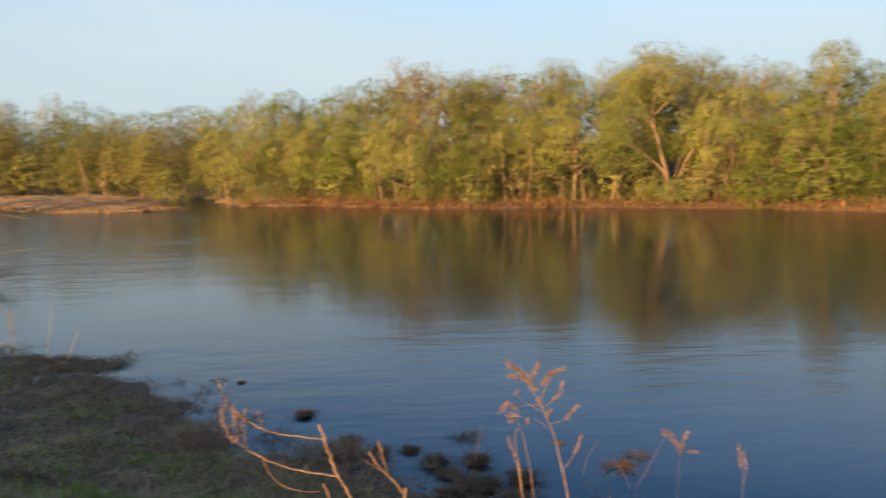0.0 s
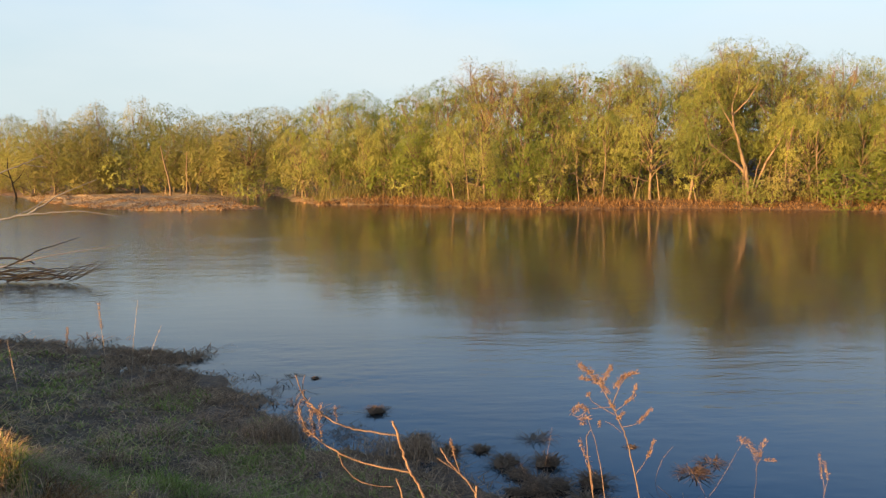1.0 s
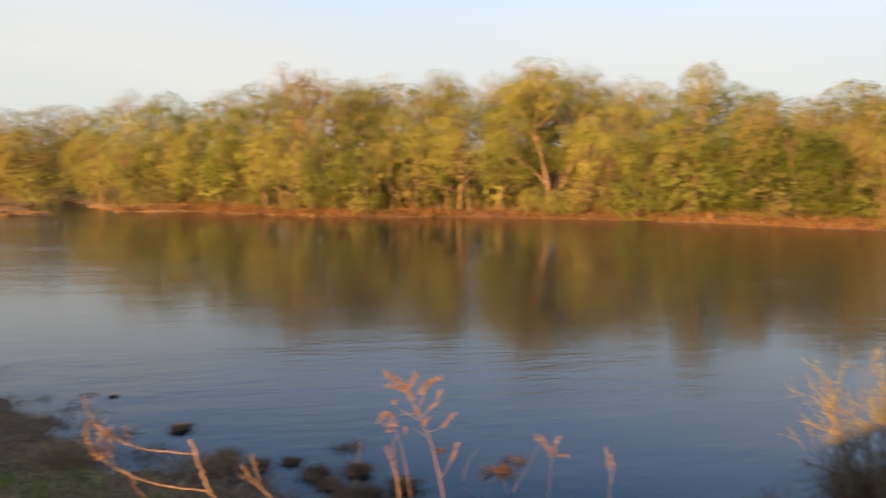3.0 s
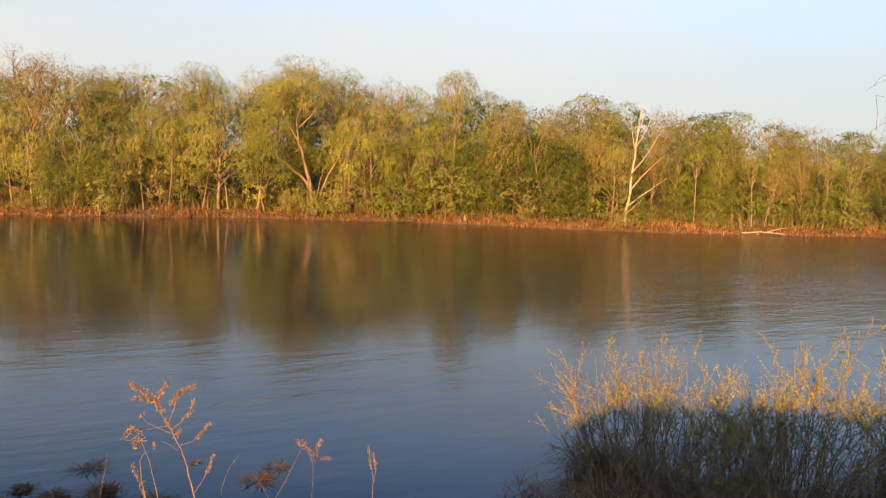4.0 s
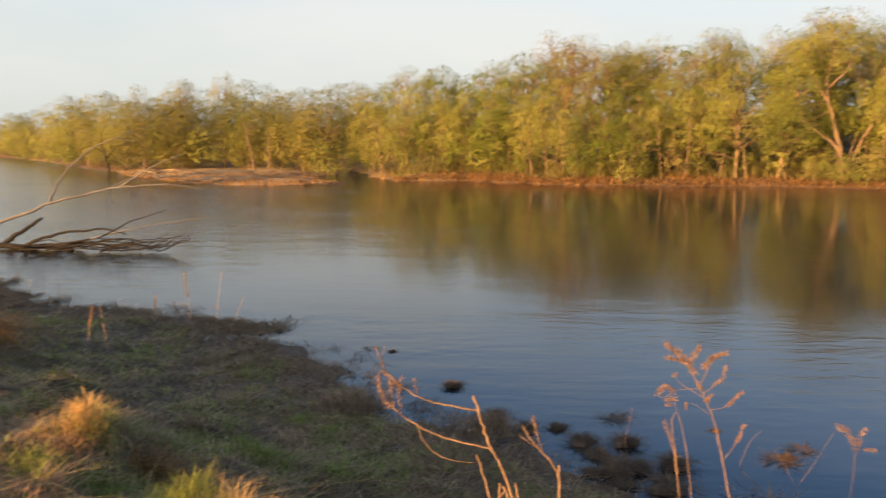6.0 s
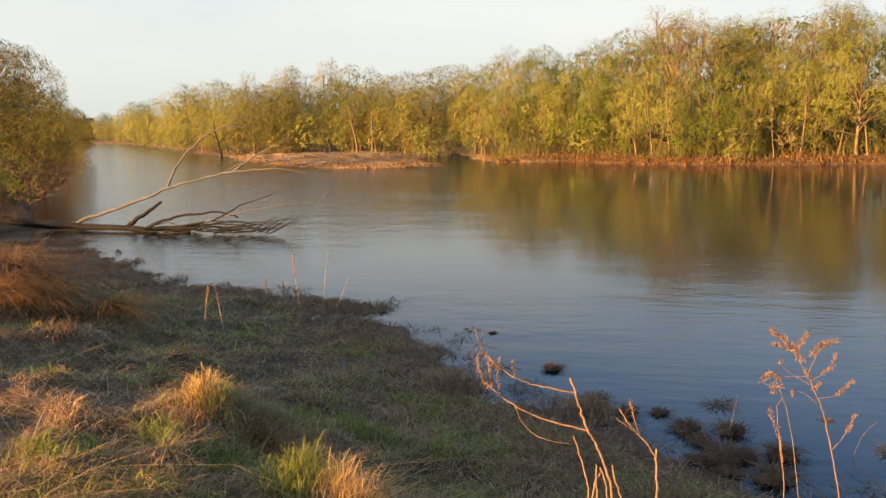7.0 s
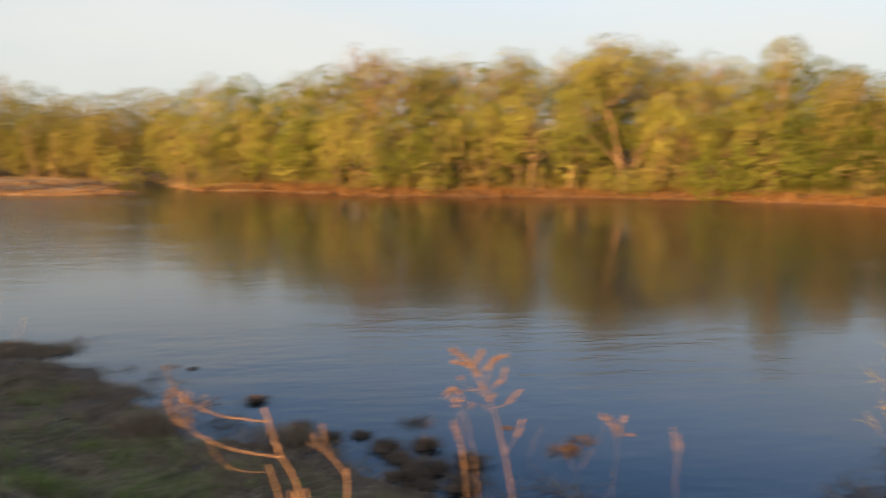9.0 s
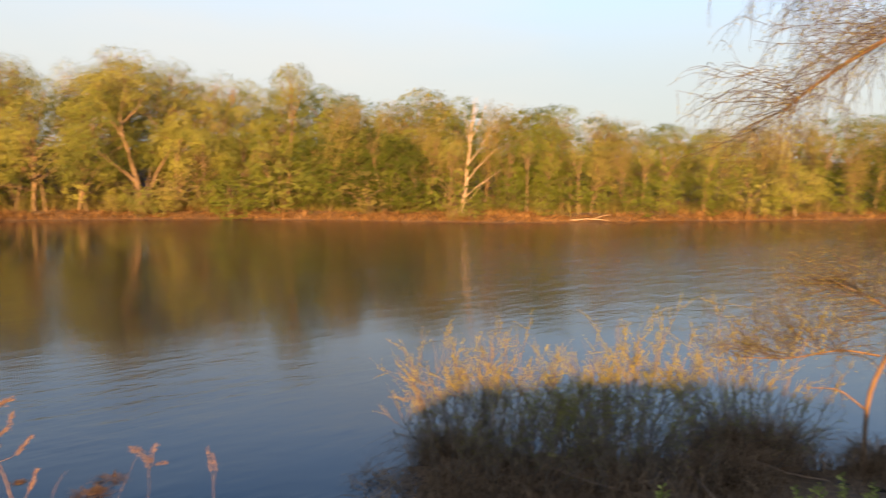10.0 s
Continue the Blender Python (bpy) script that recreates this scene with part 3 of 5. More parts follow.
SKYLINE = [(-41, 1.2), (-38.5, 1.2), (-36.8, 0.9), (-35, 1.3), (-33.3, 1.9), (-31.9, 2.0), (-29.8, 2.8), (-27.8, 3.0), (-26.7, 2.7), (-25.5, 3.4), (-24.5, 2.75), (-23.1, 3.5), (-22.3, 3.9), (-20.4, 4.2), (-18.3, 3.8),
           (-16.6, 3.1), (-14.8, 3.3), (-12.9, 3.55), (-11.4, 3.7), (-10.3, 3.6), (-8.3, 4.85), (-7.1, 4.5), (-5.8, 4.7), (-4.8, 3.9), (-2.6, 5.15), (0.8, 5.5), (2.4, 6.5), (3.9, 7.2), (5.3, 6.8), (7.1, 6.25), (10.1, 6.55),
           (12.4, 6.85), (16.1, 6.8), (19, 7.65), (20.7, 7.25), (23.4, 7.1), (25.4, 6.5), (27.6, 5.75), (32.7, 5.8), (33.8, 5.8), (35.6, 5.25), (38.2, 4.9), (40, 5.9), (41.5, 5.4), (44.4, 4.85), (46.5, 4.75), (47.9, 4.45), (49.7, 4.9),
           (50.5, 4.25), (51.8, 4.2), (53.3, 3.85), (57, 3.6), (61, 3.5), (64, 3.8), (68, 4.0), (72, 4.1), (77, 4.2)]
EYE_Z = 3.2


def back_from_shore(a):
    """How far the wood's front stands behind the water: deep behind the sand bar, close elsewhere."""
    return float(np.interp(a, [-40, -29.5, -27, -22, -17, -13, -10, -6, -2, 4, 90], [1.0, 1.8, 14, 33, 31, 22, 8, 6, 3.5, 2.6, 2.6]))


def stand(proto, a, r, el=None, tall=None, **more):
    x, y = r * math.sin(radians(a)), r * math.cos(radians(a))
    if el is not None:
        tall = r * math.tan(radians(el)) + EYE_Z - float(height(x, y))
    return place(proto, x, y, tall, **more)


def far_wood():
    rng = random.Random(5)
    sky_a, sky_e = [a for a, e in SKYLINE], [e for a, e in SKYLINE]
    # the trees that make the skyline, with one between each two
    crest = list(SKYLINE)
    for (a0, e0), (a1, e1) in zip(SKYLINE, SKYLINE[1:]):
        if a0 > -3 and a1 - a0 > 1.6:
            crest.append(((a0 + a1) / 2, min(e0, e1) - 0.5))
    for i, (a, e) in enumerate(crest):
        r = shore(a) + back_from_shore(a) + rng.uniform(2, 5)
        e += float(np.interp(a, [-34, -28, -2, 30, 33], [0.0, 0.25, 0.3, 0.25, 0.0]))
        kind = WILLOWS[i % 3] if a > -8 else DISTANT[i % 3]
        if a in (-8.3, -2.6) or 2 < a < 26 and e > 6.0:
            kind = AIRY[2] if a in (2.4, 3.9) else AIRY[i % 2]
        elif a > 31:
            kind = (BUDDING + ALDERS)[i % 4]
        elif a in (-22.3, -20.4, -25.5):
            kind = BUDDING[i % 2]
        stand(kind, a, r, e, turn=rng.uniform(0, 360), wide=rng.uniform(0.85, 1.15))
    # the body of the wood in front and behind
    a = -41.0
    while a < 77:
        e = float(np.interp(a, sky_a, sky_e)) 
        r0 = shore(a) + back_from_shore(a)
        if abs(a - 20.8) < 1.7:             # room for the forked willow
            r0 += 4.0
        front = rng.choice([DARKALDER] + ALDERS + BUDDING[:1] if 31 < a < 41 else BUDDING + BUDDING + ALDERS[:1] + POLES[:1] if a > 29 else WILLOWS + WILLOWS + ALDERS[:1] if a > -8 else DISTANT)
        stand(front, a, r0 + rng.uniform(-1.5, 1.5), e * rng.uniform(0.5, 0.85), turn=rng.uniform(0, 360), wide=rng.uniform(0.9, 1.3))
        stand(rng.choice(BACKING) if a > -8 else BACKING[1], a + rng.uniform(-0.5, 0.5), r0 + rng.uniform(7, 12), e * (rng.uniform(0.78, 0.92) if a < 31 else rng.uniform(0.9, 0.99)), turn=rng.uniform(0, 360), wide=1.3)
        if a > 28:
            stand(rng.choice(BUDDING + BUDDING + BACKING[:1]), a + rng.uniform(-0.6, 0.6), r0 + rng.uniform(4, 7), e * rng.uniform(0.9, 1.0), turn=rng.uniform(0, 360), wide=1.3)
        a += 205.0 / (r0 + 20) * rng.uniform(0.8, 1.2)
    # undergrowth
    a = -34.0
    while a < 76:
        r0 = shore(a) + back_from_shore(a)
        stand(SHRUBS[0] if 31 < a < 62 and rng.random() < 0.75 else rng.choice(SHRUBS) if a > -8 else rng.choice(SHRUBS[1:]), a, r0 + rng.uniform(-2.0, 0.3), None, rng.uniform(3.0, 5.5) if a < -8 else rng.uniform(1.5, 4.4) if a < 31 else rng.uniform(1.6, 4.2), turn=rng.uniform(0, 360), wide=rng.uniform(0.9, 1.4))
        if a > -8:
            stand(rng.choice(SHRUBS), a + rng.uniform(-0.4, 0.4), r0 + rng.uniform(4.0, 9.0), None, rng.uniform(3.6, 5.6), turn=rng.uniform(0, 360), wide=rng.uniform(0.9, 1.2))
        a += 150.0 / r0 * rng.uniform(0.6, 1.3)
    # one weeping willow stands out downstream, a lone tall crown in the middle
    stand(WILLOWS[2], 65.0, shore(65.0) + 0.8, 1.2, turn=40, wide=1.5, label="low weeping willow in bright yellow-green leaf")
    stand(LONE, 30.6, shore(30.6) + 4.0, 7.45, turn=200, label="tall round-headed willow above the wood")
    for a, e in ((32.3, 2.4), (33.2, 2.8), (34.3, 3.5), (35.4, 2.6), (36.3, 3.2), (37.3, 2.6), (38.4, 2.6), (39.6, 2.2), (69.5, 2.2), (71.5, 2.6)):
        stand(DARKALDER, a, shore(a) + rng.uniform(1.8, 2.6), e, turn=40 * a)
    # thin leaning trees before the wood
    for a in (-9.5, -4.2, 0.6, 1.9, 5.2, 8.1, 9.7, 11.2, 13.4, 15.2, 17.6, 22.9, 25.0, 29.6, 33.5, 34.9, 37.2, 41.8, 47.3, 51.0, 55.2, 59.0):
        stand(rng.choice(POLES), a, shore(a) + back_from_shore(a) - rng.uniform(0.8, 1.6), rng.uniform(2.2, 4.2), turn=rng.uniform(0, 360))


far_wood()


# ---- special trees of the far bank ----
def limbed(name, label, group, base, turn, limbs, bark_mat, pads=(), leaf_mat=None, leaf=0.22, seed=1, sides=7, twigs=8):
    """A tree from its limbs, each a run of (across, back, up) points with the radii of its two ends, and its clumps of foliage (across, back, up, radius, leaves)."""
    rng = np.random.default_rng(seed)
    x, y = base
    ob = thing(name, label, "tree", group, pose(x, y, float(height(x, y)) - 0.1, 0, 0, turn))
    wood, crown, at, along, face, tips = Shape(), Shape(), [], [], [], []
    for line, r0, r1 in limbs:
        line = np.array(line, float)
        s = np.linspace(0, len(line) - 1, 3 * len(line))
        fine = np.stack([np.interp(s, np.arange(len(line)), line[:, k]) for k in range(3)], -1)
        fine[1:-1] = (fine[:-2] + 2 * fine[1:-1] + fine[2:]) / 4
        fine[1:] += rng.normal(size=(len(fine) - 1, 3)) * r0 * 0.25
        wood.tube(fine, np.linspace(r0, r1, len(fine)), sides)
        tips.append(fine[len(fine) // 2:])
    tips = np.concatenate(tips)
    for px, py, pz, r, n in pads:
        c = np.array([px, py, pz])
        q = tips[np.argmin(np.linalg.norm(tips - c, axis=1) + 2 * (tips[:, 2] > pz))]
        wood.tube(bowed(rng, q, c, 0.1), np.linspace(0.045, 0.014, 6), 4)
        for _ in range(twigs):
            e = c + (np.clip(rng.normal(size=3), -1, 1) * 0.6 + [0, 0, 0.1]) * r * [1, 1, 0.62]
            wood.tube(bowed(rng, q + (c - q) * rng.uniform(0.4, 1), e, 0.05, 2), [0.018, 0.011, 0.006], 3)
        foliage_pad(at, along, face, rng, c, r, 0.62, np.array([0, -0.2, 0.5]), n, -0.5, 0.11)
    part("trunk", wood, bark_mat, ob, smooth=True)
    if at:
        crown.sprays(np.concatenate(at), np.concatenate(along), leaf, leaf * 0.16, rng, np.concatenate(face))
        part("crown", crown, leaf_mat, ob)
    return ob


def bearing(a, r):
    return r * math.sin(radians(a)), r * math.cos(radians(a))


limbed("forked_willow", "large willow with pale sunlit forking limbs and airy crown", FARTREES, bearing(20.8, shore(20.8) + 1.2), -20.8,
       [([(0, 0, -0.3), (-0.02, 0, 0.9), (-0.13, 0, 2.1)], 0.17, 0.15),
        ([(-0.13, 0, 2.0), (-0.5, 0.1, 3.5), (-1.0, 0.2, 5.1), (-1.15, 0.3, 6.4), (-0.8, 0.5, 8.2)], 0.14, 0.03),
        ([(-0.25, 0, 2.1), (-0.9, -0.1, 2.8), (-1.6, -0.2, 3.35), (-2.5, -0.3, 4.0), (-2.9, -0.2, 5.6), (-3.2, 0, 6.8)], 0.105, 0.025),
        ([(0.25, 0.1, -0.2), (0.5, 0.1, 1.2), (0.85, 0.1, 2.3), (1.65, 0.2, 3.8), (2.2, 0.2, 4.7)], 0.11, 0.05),
        ([(-1.05, 0.2, 5.2), (-2.0, 0.3, 6.8), (-2.5, 0.4, 8.2)], 0.07, 0.02),
        ([(-1.1, 0.3, 6.0), (0.1, 0.4, 7.3), (0.6, 0.6, 8.6)], 0.07, 0.02),
        ([(2.1, 0.2, 4.6), (3.4, 0, 4.9), (4.6, -0.2, 4.7), (5.6, -0.2, 3.9)], 0.06, 0.015),
        ([(0.1, -0.2, -0.2), (0.35, -0.2, 1.6), (0.75, -0.3, 3.2)], 0.06, 0.02),
        ([(-0.2, -0.2, -0.2), (-0.35, -0.2, 1.2), (-0.3, -0.3, 2.6)], 0.05, 0.02)],
       M_LIMB, [(-2.5, 0.3, 8.7, 1.2, 700), (-0.9, 0.6, 9.4, 1.4, 900), (0.6, 0.5, 8.8, 1.2, 700), (-3.4, 0, 7.1, 1.1, 800), (-2.0, 0.2, 7.4, 0.8, 350), (-0.2, 0.4, 7.7, 0.9, 400), (1.6, 0.3, 5.3, 0.9, 600),
                (2.6, 0.1, 5.5, 1.2, 1100), (3.7, 0, 5.3, 1.3, 1300), (4.8, -0.2, 4.8, 1.2, 1100), (5.7, -0.2, 4.0, 0.9, 700), (-3.6, -0.3, 4.9, 0.9, 500)], M_WILLOW, 0.22, 81)
for a, d, h, w, k in ((20.1, 0.3, 1.9, 0.9, 1), (21.5, 0.3, 2.0, 0.9, 1), (20.9, 0.2, 1.3, 1.0, 2), (19.2, 0.5, 1.6, 1, 2), (22.3, 0.6, 1.8, 1, 1), (42.2, 0.2, 1.4, 1, 2), (43.2, 0.3, 1.6, 1, 1), (3.8, 0.7, 3.0, 0.8, 0), (7.0, 0.5, 2.7, 1.15, 1), (26.6, 0.6, 3.0, 1.3, 0), (28.3, 0.8, 2.6, 1.2, 0)):
    stand(SHRUBS[k], a, shore(a) + d, None, h, turn=90 * a, wide=w)
stand(ALDERS[0], -2.1, shore(-2.1) + 2.0, 4.7, turn=30, wide=0.8, label="bright green rounded tree in young leaf on the far bank")
limbed("dead_tree", "bare bleached dead tree with upswept broken branches", "", bearing(42.7, shore(42.7) + 0.8), -43.4,
       [([(0, 0, -0.4), (0.15, 0, 1.4), (0.4, 0, 3.6), (0.55, 0, 5.6), (0.75, 0, 8.0)], 0.115, 0.02),
        ([(0.2, 0, 1.5), (1.3, -0.2, 2.4), (2.6, -0.3, 3.4)], 0.045, 0.009),
        ([(0.35, 0, 2.6), (1.1, 0.2, 3.6), (2.4, 0.3, 4.9)], 0.045, 0.009),
        ([(0.45, 0, 3.8), (1.2, 0.1, 4.8), (2.0, 0.2, 6.3)], 0.038, 0.009),
        ([(0.55, 0, 5.4), (1.1, 0.3, 6.4), (1.6, 0.3, 7.8)], 0.034, 0.009),
        ([(0.5, 0, 5.2), (0.25, -0.3, 6.2), (0.15, -0.4, 7.2)], 0.030, 0.009),
        ([(0.1, 0, 1.0), (0.9, 0.2, 1.7), (1.5, 0.2, 2.6)], 0.030, 0.009),
        ([(0.6, 0, 6.2), (0.9, 0, 7.2), (0.95, 0, 8.3)], 0.037, 0.009)], M_DEAD, seed=82)
limbed("snag", "small bare drowned tree leaning over the sand bar", "", bearing(-27.75, 99.0), 27,
       [([(0, 0, -0.3), (-0.3, 0, 1.4), (-0.8, 0, 3.6), (-0.7, 0, 4.6)], 0.12, 0.03),
        ([(-0.4, 0, 1.8), (0.5, 0, 2.7), (0.8, 0, 3.4)], 0.05, 0.015),
        ([(-0.5, 0, 2.4), (-1.5, 0, 3.0), (-2.2, 0, 3.2)], 0.05, 0.015)], M_DRIFT, seed=83)

for a, r, dx, h, label in ((-18.5, 88, -0.9, 5.2, "pale bare leaning tree behind the sand bar"), (-17.55, 88, 0.2, 4.6, "thin pale upright bare tree behind the sand bar"), (-17.0, 88.5, 0.8, 3.4, "pale broken leaning tree behind the sand bar")):
    limbed("bare_tree", label, "bare trees behind the bar", bearing(a, r), -a, [([(0, 0, -0.3), (dx * 0.35, 0, h * 0.4), (dx, 0, h)], 0.13, 0.05), ([(dx * 0.7, 0, h * 0.7), (dx * 0.7 + 0.6, 0, h * 0.95)], 0.04, 0.015)], M_LIMB, seed=84)

# ---- trees of the near bank upstream ----
LEFTTREES = "trees on the near bank upstream"
OLIVE = [tree("bank_willow", "bare-limbed willow with dull olive young leaves upstream", LEFTTREES, 330 + i, 8.0, 0.12, 0.36, 0.52, 0.48, 17, mt, M_BARK, 0.16, n, low=-0.8, pad=0.44, flat=0.8, strand=-0.6, step=0.08, lean=0.12, twigs=5, thin=0.2)
         for i, (mt, n) in enumerate([(M_OLIVE, 16000), (M_OLIVE, 17000), (M_WILLOW, 13000)])]
TANGLE = [tree("brown_shrub", "leafless brown shrub tangle hanging over the near water upstream", "shrubs on the near bank upstream", 340 + i, 3.0, 0.03, 0.65, 0.45, 0.5, 12, M_BROWNBUDS, M_BARK, 0.07, 1600, low=-0.9, pad=0.5, flat=0.8, strand=-0.4, lean=0.3, twigs=14, fork=0.05, category="shrub")
          for i in range(2)]
for i, (a, rr, e, k, w) in enumerate([(-43.4, 42, 5.6, 0, 1.1), (-40.9, 43, 5.35, 0, 0.95), (-39.7, 48, 4.6, 1, 0.8), (-38.8, 54, 3.3, 0, 0.9), (-38.2, 62, 2.55, 1, 0.9), (-37.7, 76, 1.9, 2, 0.9), (-37.3, 98, 1.55, 0, 1.0), (-36.9, 130, 1.35, 1, 1.0),
                                      (-43.5, 52, 5.0, 1, 1.2), (-41.5, 66, 3.2, 2, 1.2)]):
    stand(OLIVE[k], a, rr, e, turn=70 * i, wide=w, group=LEFTTREES)
for i, (a, rr, k, h) in enumerate([(-43.0, 37.2, 2, 2.2), (-43.3, 35.4, 3, 1.8), (-42.6, 36.4, 2, 2.0), (-41.9, 36.0, 3, 1.6), (-42.2, 37.5, 1, 3.2), (-41.2, 36.8, 0, 2.7), (-40.2, 39.5, 2, 2.7), (-40.7, 41.5, 3, 3.2), (-39.9, 44, 2, 3.0), (-39.5, 46.5, 3, 3.1), (-39.2, 49.5, 2, 2.9), (-38.9, 52.5, 3, 2.8), (-38.6, 57, 2, 2.6), (-38.1, 64, 3, 2.5), (-37.7, 73, 2, 2.6), (-37.4, 84, 1, 2.6), (-37.2, 100, 1, 2.8)]):
    x, y = rr * math.sin(radians(a)), rr * math.cos(radians(a))
    place((SHRUBS[:2] + TANGLE)[k], x, y, h, turn=50 * i, wide=1.0, label="low green leafy shrub on the near bank upstream" if k < 2 else "", group="shrubs on the near bank upstream")


for i, (x, y, h) in enumerate([(-21.6, 22.8, 1.0), (-22.8, 24.3, 1.3), (-20.4, 21.2, 0.8), (-24.2, 25.6, 1.4), (-19.2, 20.4, 0.7), (-23.6, 23.6, 1.2), (-21.0, 24.3, 0.7), (-18.0, 20.0, 0.6), (-20.7, 23.0, 0.8), (-19.8, 22.4, 0.7), (-19.0, 21.4, 0.6), (-22.0, 22.0, 0.9)]):
    place(TANGLE[i % 2], x, y, h, turn=80 * i, wide=1.5, label="low brown brush on the near bank upstream", group="shrubs on the near bank upstream")


# ---- far house ----
def far_house():
    ob = thing("house", "distant house with a dark gabled roof above the trees", "house", at=pose(-212, 286, -1.0, 0, 0, 30))
    w = Shape()
    w.add([(x, y, z) for z in (0, 7.0) for x, y in ((-5, -4), (5, -4), (5, 4), (-5, 4))], [(0, 1, 5, 4), (1, 2, 6, 5), (2, 3, 7, 6), (3, 0, 4, 7)])
    part("wall", w, M_DRIFT, ob)
    r = Shape()
    r.add([(-5.5, -4.6, 6.8), (5.5, -4.6, 6.8), (5.5, 4.6, 6.8), (-5.5, 4.6, 6.8), (-5.5, 0, 10.2), (5.5, 0, 10.2)], [(0, 1, 5, 4), (2, 3, 4, 5)])
    r.f.append(np.array([(0, 4, 3), (1, 2, 5)]))
    roof = part("roof", r, M_SLATE, ob, "dark roof")
    c = Shape()
    c.add([(x, y, z) for z in (9, 11.2) for x, y in ((1.6, -0.4), (2.4, -0.4), (2.4, 0.4), (1.6, 0.4))], [(0, 1, 5, 4), (1, 2, 6, 5), (2, 3, 7, 6), (3, 0, 4, 7), (4, 5, 6, 7)])
    part("chimney", c, M_DRIFT, roof)


M_SLATE = bark("dark_roofing", (0.06, 0.05, 0.05), (0.12, 0.10, 0.10), 3.0)
far_house()


# ---- litter and grass of the far bank ----
def along_far(rng, n, lo, hi, inner, outer):
    """Points on the far shore between two bearings, from inner to outer metres behind the water's edge."""
    a = np.linspace(lo, hi, 160)
    edge = np.array([shore(v) for v in a])
    p = rng.uniform(lo, hi, n)
    r = np.interp(p, a, edge) + rng.uniform(inner, outer, n)
    x, y = r * np.sin(np.radians(p)), r * np.cos(np.radians(p))
    z = height(x, y)
    keep = z > 0.0
    return np.stack([x, y, z], -1)[keep]


rng = np.random.default_rng(7)
s = Shape()
pts = along_far(rng, 17000, -9, 74, -1.2, 2.6)
lump = waves(pts[:, 0] * 1.1, pts[:, 1] * 1.1, 11) + 0.5 * waves(pts[:, 0] * 4, pts[:, 1] * 4, 13)
pts, lump = pts[lump > -0.15], lump[lump > -0.15]
s.blades(pts, 0.16 + 0.5 * np.clip(lump - 0.2, 0, 1.2), 0.05, 1.2, rng)
pts = along_far(rng, 12000, -9, 74, -0.7, 0.9)
s.blades(pts, 0.26, 0.05, 1.3, rng, 0.25)
s2 = Shape()
pts2 = along_far(rng, 9000, -9, 80, 1.2, 6.0)
s2.blades(pts2, 0.9 + 0.9 * np.clip(waves(pts2[:, 0] * 0.9, pts2[:, 1] * 0.9, 14), -0.5, 1), 0.045, 1.1, rng)
tagged(part("brushwood", s2, M_BUDS), "thin brown brush at the foot of the wood", "brush", kind="stuff")
tagged(part("bank_grass", s, M_BANKGRASS), "russet dead grass hanging over the far water's edge", "dry grass", kind="stuff")
s = Shape()
pts = along_far(rng, 11000, -30, -8, 0.3, 26)
pts = pts[waves(pts[:, 0] * 0.3, pts[:, 1] * 0.3, 12) > -0.1]
s.blades(pts, 0.17, 0.05, 1.4, rng, 0.2)
tagged(part("bar_grass", s, M_BANKGRASS), "short dry grass in patches on the sand bar", "dry grass", kind="stuff")


s = Shape()
pts = np.concatenate([along_far(rng, 2600, -27, -12, -0.6, 2.2), along_far(rng, 900, -27, -12, 2.0, 12), along_far(rng, 900, -10.5, 4, -0.5, 1.5)])
n = len(pts)
size = rng.uniform(0.02, 0.085, (n, 1, 1)) ** 1.0 + 0.09 * (rng.uniform(0, 1, (n, 1, 1)) > 0.95)
stone = np.array([(1, 0, 0), (0, 1, 0), (-1, 0, 0), (0, -1, 0), (0, 0, 0.7), (0, 0, -0.7)])[None] * size * rng.uniform(0.6, 1.4, (n, 6, 1))
base = np.arange(n)[:, None] * 6
s.add((stone + pts[:, None]).reshape(-1, 3), np.concatenate([base + f for f in ([0, 1, 4], [1, 2, 4], [2, 3, 4], [3, 0, 4], [1, 0, 5], [2, 1, 5], [3, 2, 5], [0, 3, 5])]))
tagged(part("gravel", s, M_BANKGRASS), "coarse brown stones and clods along the sand bar", "gravel", kind="stuff")


def rods(name, label, category, rng, sticks, material, base=None, group=""):
    """Loose or fixed sticks: runs of points with end radii, as one thing with a part for each stick."""
    ob = thing(name, label, category, group, base)
    for word, line, r0, r1 in sticks:
        line = np.array(line, float)
        t = np.linspace(0, len(line) - 1, 4 * len(line))
        fine = np.stack([np.interp(t, np.arange(len(line)), line[:, k]) for k in range(3)], -1)
        for _ in range(2):
            fine[1:-1] = (fine[:-2] + 2 * fine[1:-1] + fine[2:]) / 4
        fine[1:-1] += rng.normal(size=(len(fine) - 2, 3)) * min(0.22 * r0, 0.02)
        sh = Shape()
        sh.tube(fine, np.linspace(r0, r1, len(fine)) * (0.74 if word == "limb" else 1.0), 6)
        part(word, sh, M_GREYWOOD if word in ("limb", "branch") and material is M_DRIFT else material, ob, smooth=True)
    return ob


